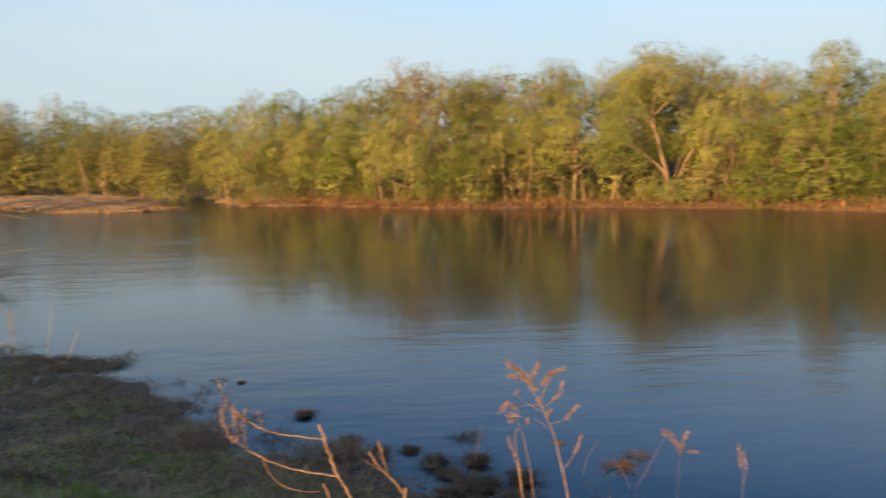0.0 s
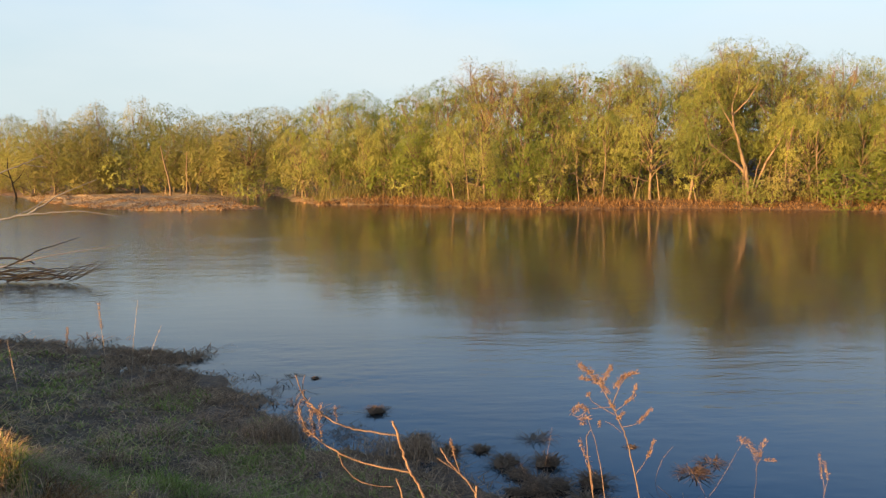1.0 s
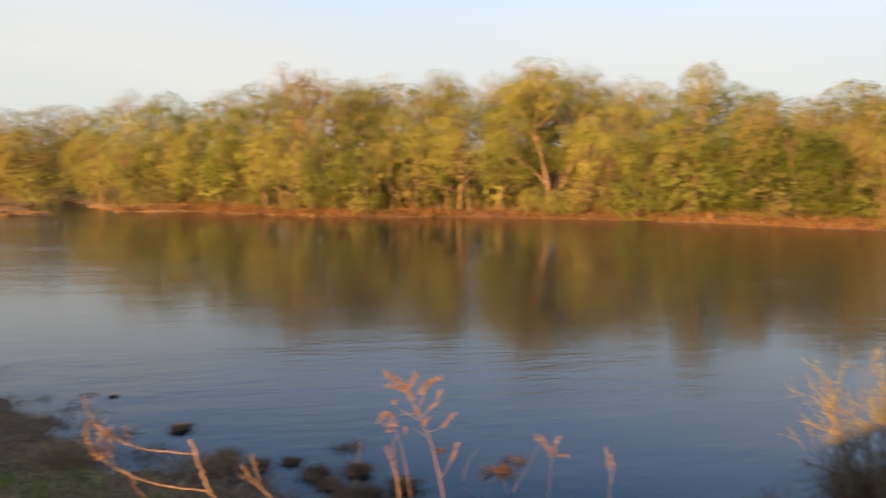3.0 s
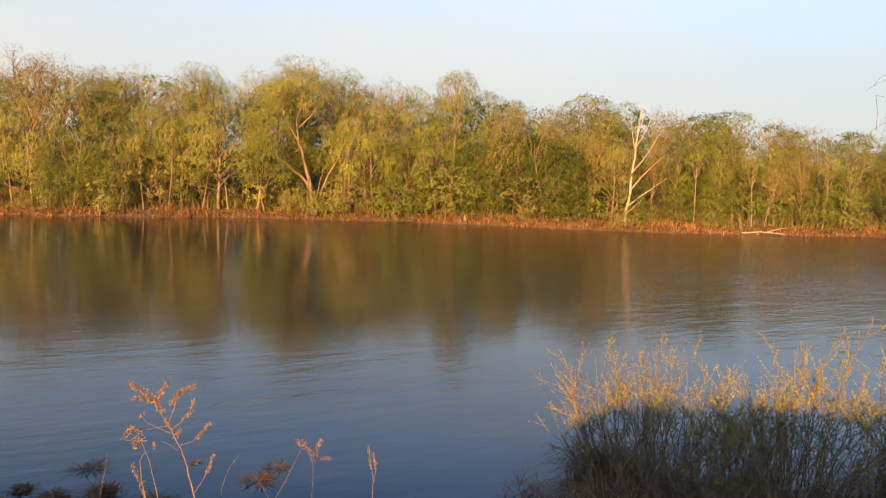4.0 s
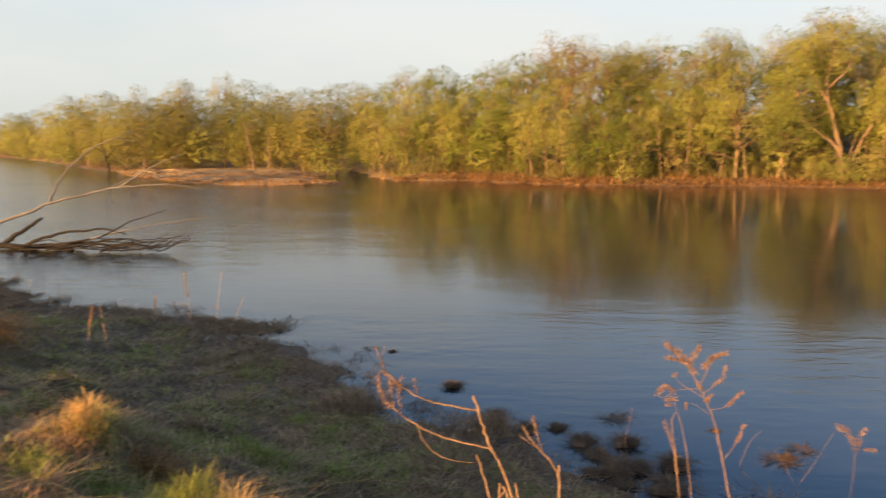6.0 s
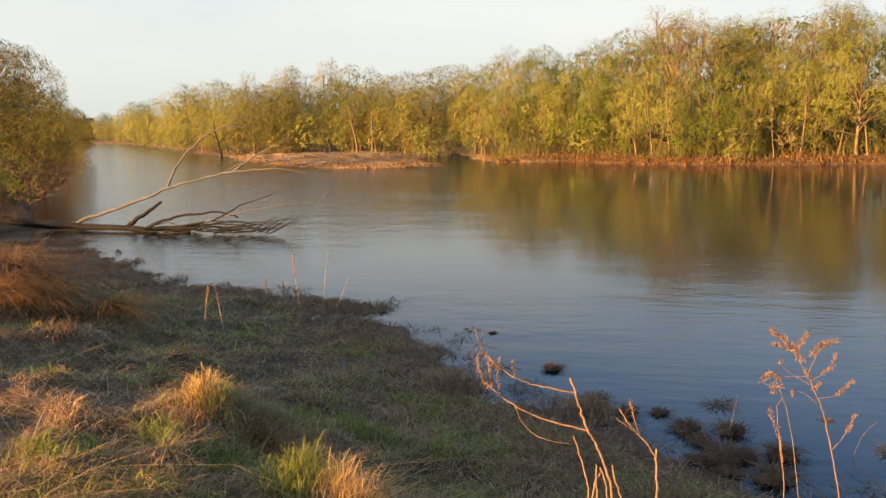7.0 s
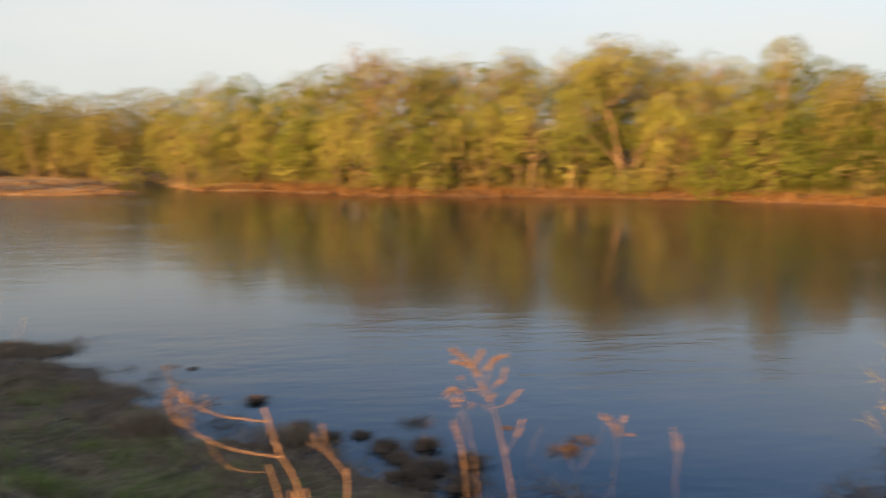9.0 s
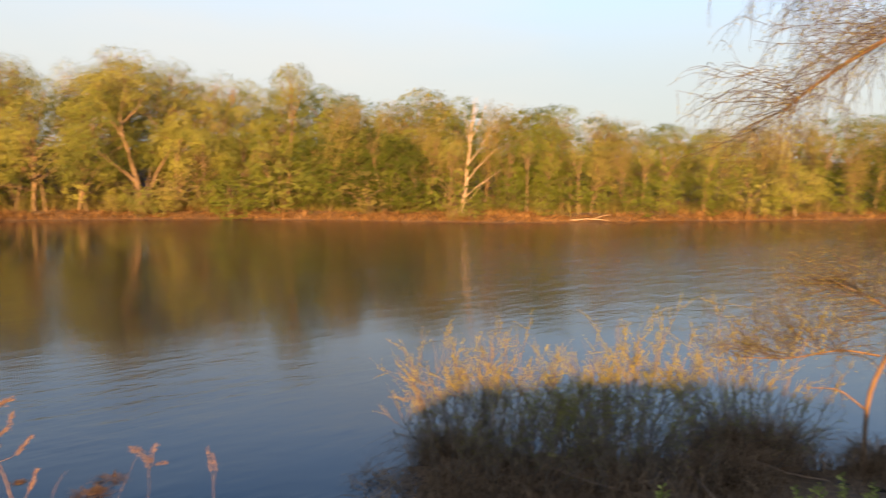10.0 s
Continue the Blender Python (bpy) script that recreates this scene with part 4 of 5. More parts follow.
def fallen_tree():
    """The drowned tree upstream: its trunk on the mud, two limbs in the air and a raft of branches on the water."""
    rng = np.random.default_rng(21)
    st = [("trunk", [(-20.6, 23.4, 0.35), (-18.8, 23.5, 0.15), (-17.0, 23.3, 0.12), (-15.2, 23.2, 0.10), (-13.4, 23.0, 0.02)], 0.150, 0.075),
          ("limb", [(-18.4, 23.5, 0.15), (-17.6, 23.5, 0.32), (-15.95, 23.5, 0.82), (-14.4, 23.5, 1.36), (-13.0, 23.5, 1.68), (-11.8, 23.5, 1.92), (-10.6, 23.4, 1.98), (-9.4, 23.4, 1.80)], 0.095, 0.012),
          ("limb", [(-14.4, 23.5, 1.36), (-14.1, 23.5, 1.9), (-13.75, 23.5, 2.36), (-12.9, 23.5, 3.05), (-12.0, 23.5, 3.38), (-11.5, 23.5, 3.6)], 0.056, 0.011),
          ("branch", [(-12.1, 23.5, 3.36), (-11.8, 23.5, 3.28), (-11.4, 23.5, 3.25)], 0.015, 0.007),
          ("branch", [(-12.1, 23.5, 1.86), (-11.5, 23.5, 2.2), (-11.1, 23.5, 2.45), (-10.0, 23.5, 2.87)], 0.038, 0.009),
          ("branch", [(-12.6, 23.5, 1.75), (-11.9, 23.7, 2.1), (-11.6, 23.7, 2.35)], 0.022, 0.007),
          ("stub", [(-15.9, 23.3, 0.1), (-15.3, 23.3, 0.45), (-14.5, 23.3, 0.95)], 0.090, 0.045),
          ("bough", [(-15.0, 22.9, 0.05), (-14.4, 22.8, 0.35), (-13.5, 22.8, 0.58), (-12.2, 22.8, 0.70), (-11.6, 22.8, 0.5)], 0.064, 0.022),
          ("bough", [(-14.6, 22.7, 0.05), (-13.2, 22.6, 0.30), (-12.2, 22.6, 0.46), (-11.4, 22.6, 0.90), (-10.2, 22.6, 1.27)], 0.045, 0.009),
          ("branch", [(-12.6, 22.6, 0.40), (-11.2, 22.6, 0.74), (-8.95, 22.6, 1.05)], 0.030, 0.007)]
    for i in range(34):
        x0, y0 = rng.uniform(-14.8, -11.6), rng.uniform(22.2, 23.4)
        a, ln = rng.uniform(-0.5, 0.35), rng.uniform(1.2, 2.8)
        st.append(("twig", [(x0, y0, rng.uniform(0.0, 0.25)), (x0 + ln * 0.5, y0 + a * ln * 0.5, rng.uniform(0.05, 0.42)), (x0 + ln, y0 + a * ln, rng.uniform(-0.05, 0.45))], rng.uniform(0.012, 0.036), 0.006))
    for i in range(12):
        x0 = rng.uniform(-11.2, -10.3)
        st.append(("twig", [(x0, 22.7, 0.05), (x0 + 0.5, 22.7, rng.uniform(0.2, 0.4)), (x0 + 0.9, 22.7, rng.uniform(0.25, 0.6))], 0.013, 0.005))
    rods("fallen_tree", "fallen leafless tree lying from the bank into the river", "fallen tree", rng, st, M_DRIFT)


fallen_tree()
r = np.random.default_rng(22)
x, y = bearing(50.4, shore(50.4) + 0.4)
rods("driftwood_log", "pale barkless log stranded at the far water's edge", "log", r, [("stem", [(0, 0, 0.08), (1.3, 0.1, 0.18), (2.6, 0.1, 0.1)], 0.05, 0.02), ("branch", [(1.6, 0.1, 0.2), (2.2, -0.1, 0.42), (2.7, -0.1, 0.5)], 0.035, 0.01)], M_DEAD, pose(x, y, 0.05, 0, 0, -50))
x, y = bearing(2.4, shore(2.4) + 0.1)
rods("driftwood_log", "long pale branch stranded at the far water's edge", "log", r, [("stem", [(0, 0, 0.12), (1.6, 0.2, 0.2), (3.6, 0.1, 0.12)], 0.045, 0.02)], M_DEAD, pose(x, y, 0.05, 0, 0, -3))
st = []
for i in range(26):
    x0, y0 = r.uniform(-1.6, 1.4), r.uniform(-0.5, 0.6)
    st.append(("stick", [(x0, y0, 0.1), (x0 + r.uniform(0.1, 0.9), y0 + r.uniform(-0.5, 0.3), r.uniform(0.3, 1.3)), (x0 + r.uniform(0.6, 2.2), y0 + r.uniform(-1, 0.4), r.uniform(0.0, 2.2))], 0.045, 0.008))
rods("brush_pile", "dark tangle of dead branches caught at the near bank", "brush", r, st, M_DRIFT, pose(-31.4, 38.4, 0.1, 0, 0, -30))


# ---- tussocks in the shallows ----
def tussock(rng, x, y, wide, tall, thin=False, label="soaked dark brown sedge tussock standing in the shallows", z=-0.03):
    ob = thing("sedge_tussock", label, "tussock", "tussocks in the shallows", pose(x, y, z))
    s = Shape()
    if not thin:
        n = 14
        a = np.linspace(0, 2 * np.pi, n, endpoint=False)
        rings = []
        for k, (rr, zz) in enumerate(((1.0, -0.1), (0.95, 0.25), (0.7, 0.55), (0.3, 0.72))):
            rad = wide * 0.42 * rr * (1 + 0.25 * rng.normal(size=n) * (k > 0))
            rings.append(np.stack([rad * np.cos(a), rad * np.sin(a) * 0.8, np.full(n, zz * tall * 0.55) + rng.normal(size=n) * 0.015], -1))
        k = np.arange(n)
        rows = np.arange(3)[:, None] * n
        s.add(np.concatenate(rings), np.stack([rows + k, rows + (k + 1) % n, rows + n + (k + 1) % n, rows + n + k], -1).reshape(-1, 4))
        s.f.append(np.array([[3 * n + i, 3 * n + (i + 1) % n, 3 * n + n // 2] for i in range(n) if i not in (n // 2, n // 2 - 1)]))
        part("root_mound", s, M_MUD, ob)
        s = Shape()
    tall *= 0.8
    m = int(150 * max(1.0, wide)) if thin else 300
    q = rng.normal(size=(m, 2)) * wide * 0.22
    zz = np.zeros(m) if thin else np.clip(tall * 0.5 * (1 - np.hypot(q[:, 0], q[:, 1]) / (wide * 0.5)), 0, 1)
    s.blades(np.stack([q[:, 0], q[:, 1], zz], -1), tall * 0.5, 0.010, 1.5, rng, lie=0.45, twist=0.35)
    part("foliage", s, M_WETSEDGE, ob, kind="stuff")


M_MUD = bark("wet_mud", (0.095, 0.067, 0.045), (0.215, 0.152, 0.10), 20.0)
rng = np.random.default_rng(31)
for x, y, w, h, thin in [(-0.85, 10.2, 0.36, 0.20, 0), (0.45, 8.75, 0.26, 0.16, 0), (0.69, 8.32, 0.48, 0.24, 0), (0.80, 8.0, 0.34, 0.20, 0), (1.14, 8.32, 0.42, 0.24, 0), (0.96, 7.58, 0.52, 0.36, 0), (1.2, 7.68, 0.32, 0.22, 0),
                         (1.52, 7.75, 0.44, 0.28, 0), (1.37, 7.2, 0.55, 0.30, 0), (2.15, 8.8, 0.24, 0.08, 0), (2.7, 8.1, 0.26, 0.09, 0), (-0.25, 9.05, 0.5, 0.22, 0), (0.1, 8.7, 0.4, 0.18, 0), (1.0, 7.3, 0.3, 0.16, 0), (0.72, 7.55, 0.26, 0.14, 0),
                         (-0.33, 10.65, 0.3, 0.08, 1), (-1.35, 11.65, 0.44, 0.14, 1), (-3.0, 12.6, 0.4, 0.12, 1), (-2.6, 11.7, 0.36, 0.12, 1), (-2.25, 12.05, 0.12, 0.2, 1), (0.1, 10.0, 0.2, 0.12, 1), (1.1, 9.1, 0.4, 0.3, 1), (1.32, 8.15, 0.4, 0.12, 1),
                         (2.6, 8.0, 0.3, 0.3, 1), (2.9, 8.3, 0.25, 0.25, 1), (-5.6, 14.9, 0.7, 0.14, 1), (-7.2, 15.3, 0.8, 0.14, 1), (-9.6, 16.0, 0.9, 0.2, 1), (-1.9, 11.9, 0.12, 0.1, 0), (-4.4, 13.9, 0.6, 0.12, 1), (-3.4, 12.6, 0.5, 0.1, 1), (-3.9, 13.0, 1.1, 0.16, 1), (-3.5, 12.7, 1.0, 0.14, 1), (-3.2, 12.0, 1.0, 0.16, 1), (-2.9, 11.5, 1.1, 0.15, 1), (-2.7, 10.95, 1.0, 0.14, 1), (-4.2, 13.3, 1.0, 0.15, 1)]:
    tussock(rng, x, y, w * 0.66, h, thin)
run = [p for p in NEAR if -13 < p[0] < 6]
for i in range(44):
    (x0, y0), (x1, y1) = (lambda k: (run[k], run[k + 1]))(int(rng.integers(0, len(run) - 1)))
    t, d = rng.uniform(0, 1), rng.uniform(-0.45, 1.3)
    ln = math.hypot(x1 - x0, y1 - y0)
    x, y = x0 + t * (x1 - x0) + d * (y1 - y0) / ln, y0 + t * (y1 - y0) - d * (x1 - x0) / ln
    tussock(rng, x, y, rng.uniform(0.35, 0.75), rng.uniform(0.14, 0.26), True, "flattened clump of brown reed litter at the waterline", max(0.0, float(height(x, y))) - 0.03)


for i in range(20):
    t = rng.uniform(0, 1)
    x, y = -5.4 + 5.6 * t + rng.normal() * 0.25, 14.6 - 5.2 * t + rng.uniform(-0.3, 0.5)
    if height(x, y) < 0.02:
        tussock(rng, x, y, rng.uniform(0.3, 0.8), rng.uniform(0.08, 0.16), True, "sodden raft of brown reed litter in the shallows")


# ---- grass of the near bank ----
def bank_points(rng, n, lo, hi, r0, r1):
    """Points on the near bank, closer together near the standing place."""
    a = np.radians(rng.uniform(lo, hi, n))
    r = np.exp(rng.uniform(math.log(r0), math.log(r1), n))
    x, y = r * np.sin(a), r * np.cos(a)
    land = inside(x, y, NEAR + [(2800, -3500), (-3500, -3500), (-3500, 2900)])
    d = np.where(land, gap(x, y, NEAR), -gap(x, y, NEAR))
    return x, y, r, d


def turf(name, label, material, seed, n, tall, width, bend, lie, patch_seed, sign, lo=0.8, hi=99.0, reach=26.0, spread_to=14, spread_from=-50, bias=0.16, flow=0.0):
    """Grass over the bank: sign 1 where the green patches lie, -1 between them, 0 everywhere; flow combs it into swathes."""
    rng = np.random.default_rng(seed)
    x, y, r, d = bank_points(rng, n, spread_from, spread_to, 2.4, reach)
    green = waves(x * 1.3, y * 1.3, patch_seed) + 0.9 * waves(x * 5, y * 5, patch_seed + 1)
    green = green - 1.1 * np.clip((-2.4 - x) / 1.2, 0, 1) * np.clip((6.6 - y) / 1.5, 0, 1)
    keep = (d > lo + np.clip((y - 8.5) * 0.10, 0, 0.9)) & (d < hi) & (sign * (green + bias) + rng.normal(size=n) * 0.4 > (0 if sign else -9))
    x, y, r, d = x[keep], y[keep], r[keep], d[keep]
    s = Shape()
    clump = 0.75 + 0.6 * np.clip(waves(x * 3.4, y * 3.4, patch_seed + 2), -0.8, 1.2)
    comb = (flow * waves(x * 1.7, y * 1.7, patch_seed + 3), flow * waves(x * 1.7, y * 1.7, patch_seed + 4))
    s.blades(np.stack([x, y, height(x, y) - 0.01], -1), tall * clump, width * np.clip(r / 6, 0.7, 2.4), bend, rng, lie, comb, 0.42)
    tagged(part(name, s, material), label, "grass", kind="stuff")


turf("green_grass", "short fresh green grass on the bank", M_GRASS, 41, 100000, 0.10, 0.0085, 1.2, 0.15, 51, 1, 0.35, bias=0.42)
turf("dead_grass", "matted dead straw lying over the bank", M_STRAW, 42, 76000, 0.105, 0.0062, 1.9, 0.5, 51, 0, 0.2, flow=0.5)
turf("rotting_grass", "dull brown rotting grass pressed into the turf", M_ROTTEN, 48, 40000, 0.11, 0.009, 1.6, 0.5, 53, 0, 0.15, flow=0.5)
turf("dead_grass_upright", "loose dry blades standing in the turf", M_STRAW, 43, 15000, 0.16, 0.0055, 2.2, 0.3, 57, -1, 0.6)
turf("golden_straw", "long strands of dead grass bent over in swathes, sunlit gold in their colour", M_SUNSTRAW, 47, 6500, 0.20, 0.007, 2.2, 0.5, 71, 1, 2.0, 99.0, 11.0, -8, flow=1.2)
turf("thatch", "short curled dead blades tangled over the bank", M_STRAW, 49, 42000, 0.06, 0.0065, 1.6, 0.15, 81, 0, 0.3, reach=12.0)
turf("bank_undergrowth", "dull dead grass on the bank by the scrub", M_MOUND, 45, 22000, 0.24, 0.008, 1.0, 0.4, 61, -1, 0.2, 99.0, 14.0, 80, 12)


def waterline(name, label, material, seed, n, d0, d1, tall, width, bend, lie, wet=0.25):
    """Litter strewn along the near shore, thinning out in patches into the water."""
    rng = np.random.default_rng(seed)
    run = np.array([p for p in NEAR if -25 < p[0] < 6])
    step = np.r_[0, np.cumsum(np.hypot(*np.diff(run, axis=0).T))]
    t = rng.uniform(0, step[-1], n)
    x, y = np.interp(t, step, run[:, 0]), np.interp(t, step, run[:, 1])
    k = np.clip(np.searchsorted(step, t) - 1, 0, len(run) - 2)
    u = run[k + 1] - run[k]
    u /= np.linalg.norm(u, axis=1)[:, None]
    d = rng.uniform(d0, d1, n)
    x, y = x + u[:, 1] * d, y - u[:, 0] * d
    z = height(x, y)
    patch = waves(x * 2.2, y * 2.2, 66) + 0.6 * waves(x * 6, y * 6, 67)
    keep = (z > -0.015) & (patch + rng.normal(size=n) * 0.4 > -0.9) | (z > -0.12) & (patch > wet + rng.uniform(0, 0.7, n))
    x, y, z = x[keep], y[keep], np.maximum(z[keep], 0.0)
    s = Shape()
    s.blades(np.stack([x, y, z - 0.01], -1), tall * (0.7 + 0.5 * np.clip(patch[keep], 0, 1.2)), width * np.clip(np.hypot(x, y) / 10, 0.7, 1.8), bend, rng, lie)
    tagged(part(name, s, material), label, "reed litter", kind="stuff")


M_LITTER = foliage("brown_litter", (0.10, 0.062, 0.036), (0.36, 0.235, 0.135), 0.2, 0.0)
waterline("shore_litter", "dark wet reed litter along the waterline", M_LITTER, 44, 34000, -0.9, 1.5, 0.15, 0.013, 1.5, 0.5)
waterline("shore_straw", "bleached dead stalks strewn over the muddy slope", M_STRAW, 46, 6000, 0.6, 3.0, 0.22, 0.009, 1.0, 0.6, 9.0)


def tuft(name, label, x, y, wide, tall, n, material, seed, bend=1.0, sway=(0.0, 0.0), width=0.008, group="dry grass tufts on the bank", lie=0.0):
    rng = np.random.default_rng(seed)
    ob = thing(name, label, "grass tuft", group, pose(x, y, float(height(x, y))))
    s = Shape()
    q = rng.normal(size=(n, 2)) * wide * 0.3
    drop = height(x + q[:, 0], y + q[:, 1]) - float(height(x, y))
    s.blades(np.stack([q[:, 0], q[:, 1], drop - 0.02], -1), tall * np.exp(-(q ** 2).sum(1) / wide ** 2), width, bend, rng, lie, sway, 0.34, True)
    part("foliage", s, material, ob, kind="stuff")
    return ob


M_RUSSET = foliage("russet_grass", (0.14, 0.07, 0.026), (0.40, 0.23, 0.095), 0.3, 0.0)
tuft("grass_tuft", "golden sunlit tussock of dry grass", -3.10, 5.50, 0.30, 0.32, 380, M_SUNSTRAW, 71, 0.95, (-0.2, -0.2), 0.007)
tuft("grass_tuft", "matted straw round the golden tussock", -3.15, 5.46, 0.36, 0.18, 260, M_STRAW, 70, 1.3, (-0.3, -0.2), 0.007)
tuft("green_tuft", "green blades growing through the golden tussock", -3.05, 5.48, 0.25, 0.30, 160, M_GRASS, 76, 1.0, (0, 0), 0.008)
tuft("grass_tuft", "collapsed reddish dry grass beside the golden tussock", -2.72, 5.60, 0.30, 0.26, 260, M_RUSSET, 72, 1.9, (0.6, 0))
tuft("grass_tuft", "dark withered grass hummock beside the golden tussock", -2.55, 5.66, 0.42, 0.18, 420, M_ROTTEN, 77, 1.6, (0.3, 0), 0.010, lie=0.3)
tuft("grass_tuft", "straw tuft, sunlit pale in its colour, beside fresh green blades", -1.62, 4.62, 0.42, 0.30, 520, M_SUNSTRAW, 73, 0.9, (0.2, 0), 0.0045)
tuft("grass_tuft", "matted straw under the pale tuft", -1.62, 4.6, 0.6, 0.2, 420, M_STRAW, 69, 1.3, (0.2, 0), 0.006)
tuft("green_tuft", "bright green grass tuft", -2.02, 4.62, 0.42, 0.28, 520, M_GRASS, 74, 0.9, (0, 0), 0.006)
tuft("green_tuft", "bright green grass tuft", -2.3, 6.7, 0.4, 0.20, 220, M_GRASS, 75, 0.9)
tuft("green_tuft", "bright green grass tuft", -3.2, 4.9, 0.35, 0.22, 200, M_GRASS, 78, 0.9)
tuft("grass_tuft", "brown withered grass hummock at the slope's edge", -1.95, 9.25, 0.7, 0.30, 700, M_ROTTEN, 79, 1.3, (0, -0.3), 0.009, lie=0.2)
tuft("grass_tuft", "brown withered grass hummock at the slope's edge", -0.35, 8.75, 0.7, 0.27, 600, M_ROTTEN, 80, 1.3, (0, -0.3), 0.009, lie=0.2)
for i, (x, y, w, h) in enumerate([(-8.3, 9.3, 0.6, 0.55), (-8.0, 9.9, 0.6, 0.6), (-7.5, 9.1, 0.5, 0.45), (-8.7, 10.3, 0.7, 0.85), (-9.3, 10.8, 0.8, 0.95), (-9.9, 11.4, 0.8, 1.0), (-8.6, 9.8, 0.7, 0.8), (-9.6, 10.6, 0.8, 0.9), (-7.9, 8.6, 0.5, 0.45), (-6.9, 8.9, 0.4, 0.35), (-6.7, 9.35, 0.45, 0.4), (-7.15, 8.5, 0.4, 0.35), (-8.9, 9.7, 0.6, 0.5), (-10.2, 12.0, 0.6, 0.5)]):
    tuft("tall_dry_grass", "overhanging russet clump of long dead grass", x, y, w, h, 640, M_RUSSET if i % 3 else M_MOUND, 300 + i, 2.4, (0.7 * (-1) ** i, -0.6), 0.009, "long dead grass on the bank", 0.35)
rng = np.random.default_rng(95)
for i in range(64):
    a, rr = radians(rng.uniform(-44, -6)), rng.uniform(3.2, 10.0)
    tuft("grass_tuft", "small tuft of bleached dry grass", rr * math.sin(a), rr * math.cos(a), 0.34, rng.uniform(0.12, 0.22), 130, (M_STRAW, M_ROTTEN, M_GRASS)[i % 3], 100 + i, 1.9)


# ---- dry weeds on the bank ----
def weed(label, seed, lines, heads, seed_size=0.012, group="dry weeds on the bank", stem_mat=None, slim=1.0):
    """A dead weed: stem and branches as runs of points with radii, and runs along which seed heads sit."""
    rng = np.random.default_rng(seed)
    x0, y0 = lines[0][0][0][:2]
    z0 = float(height(x0, y0))
    ob = thing("dry_weed", label, "dry weed", group, pose(x0, y0, z0))
    org = np.array([x0, y0, z0])
    for i, (line, r0, r1) in enumerate(lines):
        line = np.array(line, float)
        if i == 0:
            line = np.concatenate([[(line[0][0], line[0][1], z0 - 0.03)], line])
        line = line - org
        t = np.linspace(0, len(line) - 1, 4 * len(line))
        fine = np.stack([np.interp(t, np.arange(len(line)), line[:, k]) for k in range(3)], -1)
        for _ in range(2):
            fine[1:-1] = (fine[:-2] + 2 * fine[1:-1] + fine[2:]) / 4
        fine[1:-1] += rng.normal(size=(len(fine) - 2, 3)) * r0 * 0.3
        sh = Shape()
        sh.tube(fine, np.linspace(r0, r1, len(fine)) * slim * 0.85, 6)
        part("stem" if i == 0 else "branch", sh, stem_mat or M_STEM, ob, smooth=True)
    if heads:
        for line, n, loose in heads:
            n = int(n * 1.15)
            sh = Shape()
            line = np.array(line, float) - org
            t = rng.uniform(0, len(line) - 1.001, n)
            k = t.astype(int)
            p = line[k] + (line[k + 1] - line[k]) * (t - k)[:, None] + rng.normal(size=(n, 3)) * loose * 0.7
            flow = (line[k + 1] - line[k]) / (np.linalg.norm(line[k + 1] - line[k], axis=1)[:, None] + 1e-9)
            sh.leaves(p, flow * 1.2 + rng.normal(size=(n, 3)) * 0.6 + [0, 0, 0.3], seed_size * 1.25, seed_size * 0.36, rng)
            part("seed_head", sh, M_SEED, ob, kind="stuff")
    return ob


# the bent one close by
weed("bent dry weed with two broken side branches", 121,
     [([(0.016, 2.880, 1.814), (-0.014, 2.876, 1.916), (-0.049, 2.887, 2.008), (-0.081, 2.869, 2.067), (-0.107, 2.894, 2.121), (-0.129, 2.862, 2.214), (-0.147, 2.902, 2.253)], 0.0068, 0.0062),
      ([(-0.130, 2.880, 2.205), (-0.187, 2.876, 2.215), (-0.291, 2.887, 2.230), (-0.351, 2.869, 2.259), (-0.396, 2.894, 2.276), (-0.433, 2.862, 2.323), (-0.475, 2.902, 2.349), (-0.483, 2.855, 2.409), (-0.504, 2.909, 2.431)], 0.0042, 0.0024),
      ([(-0.075, 2.880, 2.061), (-0.167, 2.876, 2.081), (-0.272, 2.887, 2.104), (-0.342, 2.869, 2.145), (-0.398, 2.894, 2.166), (-0.425, 2.862, 2.209), (-0.467, 2.902, 2.222), (-0.481, 2.855, 2.291), (-0.498, 2.909, 2.318), (-0.472, 2.848, 2.358)], 0.0046, 0.0022),
      ([(-0.350, 2.880, 2.143), (-0.334, 2.876, 2.094), (-0.293, 2.887, 2.042), (-0.240, 2.869, 2.021), (-0.148, 2.894, 2.003)], 0.0026, 0.0016),
      ([(-0.471, 2.880, 2.355), (-0.474, 2.876, 2.404), (-0.466, 2.887, 2.438)], 0.0018, 0.0010)],
     [([(-0.493, 2.880, 2.333), (-0.487, 2.876, 2.284), (-0.469, 2.887, 2.227), (-0.436, 2.869, 2.212)], 150, 0.0060),
      ([(-0.442, 2.880, 2.328), (-0.447, 2.876, 2.275), (-0.435, 2.887, 2.206)], 80, 0.0040),
      ([(-0.408, 2.880, 2.334), (-0.415, 2.876, 2.276), (-0.412, 2.887, 2.190)], 90, 0.0040),
      ([(-0.360, 2.880, 2.320), (-0.354, 2.876, 2.287), (-0.351, 2.887, 2.258)], 45, 0.0030),
      ([(-0.482, 2.880, 2.351), (-0.436, 2.876, 2.308), (-0.416, 2.887, 2.284)], 90, 0.0050)], 0.009, slim=1.00)
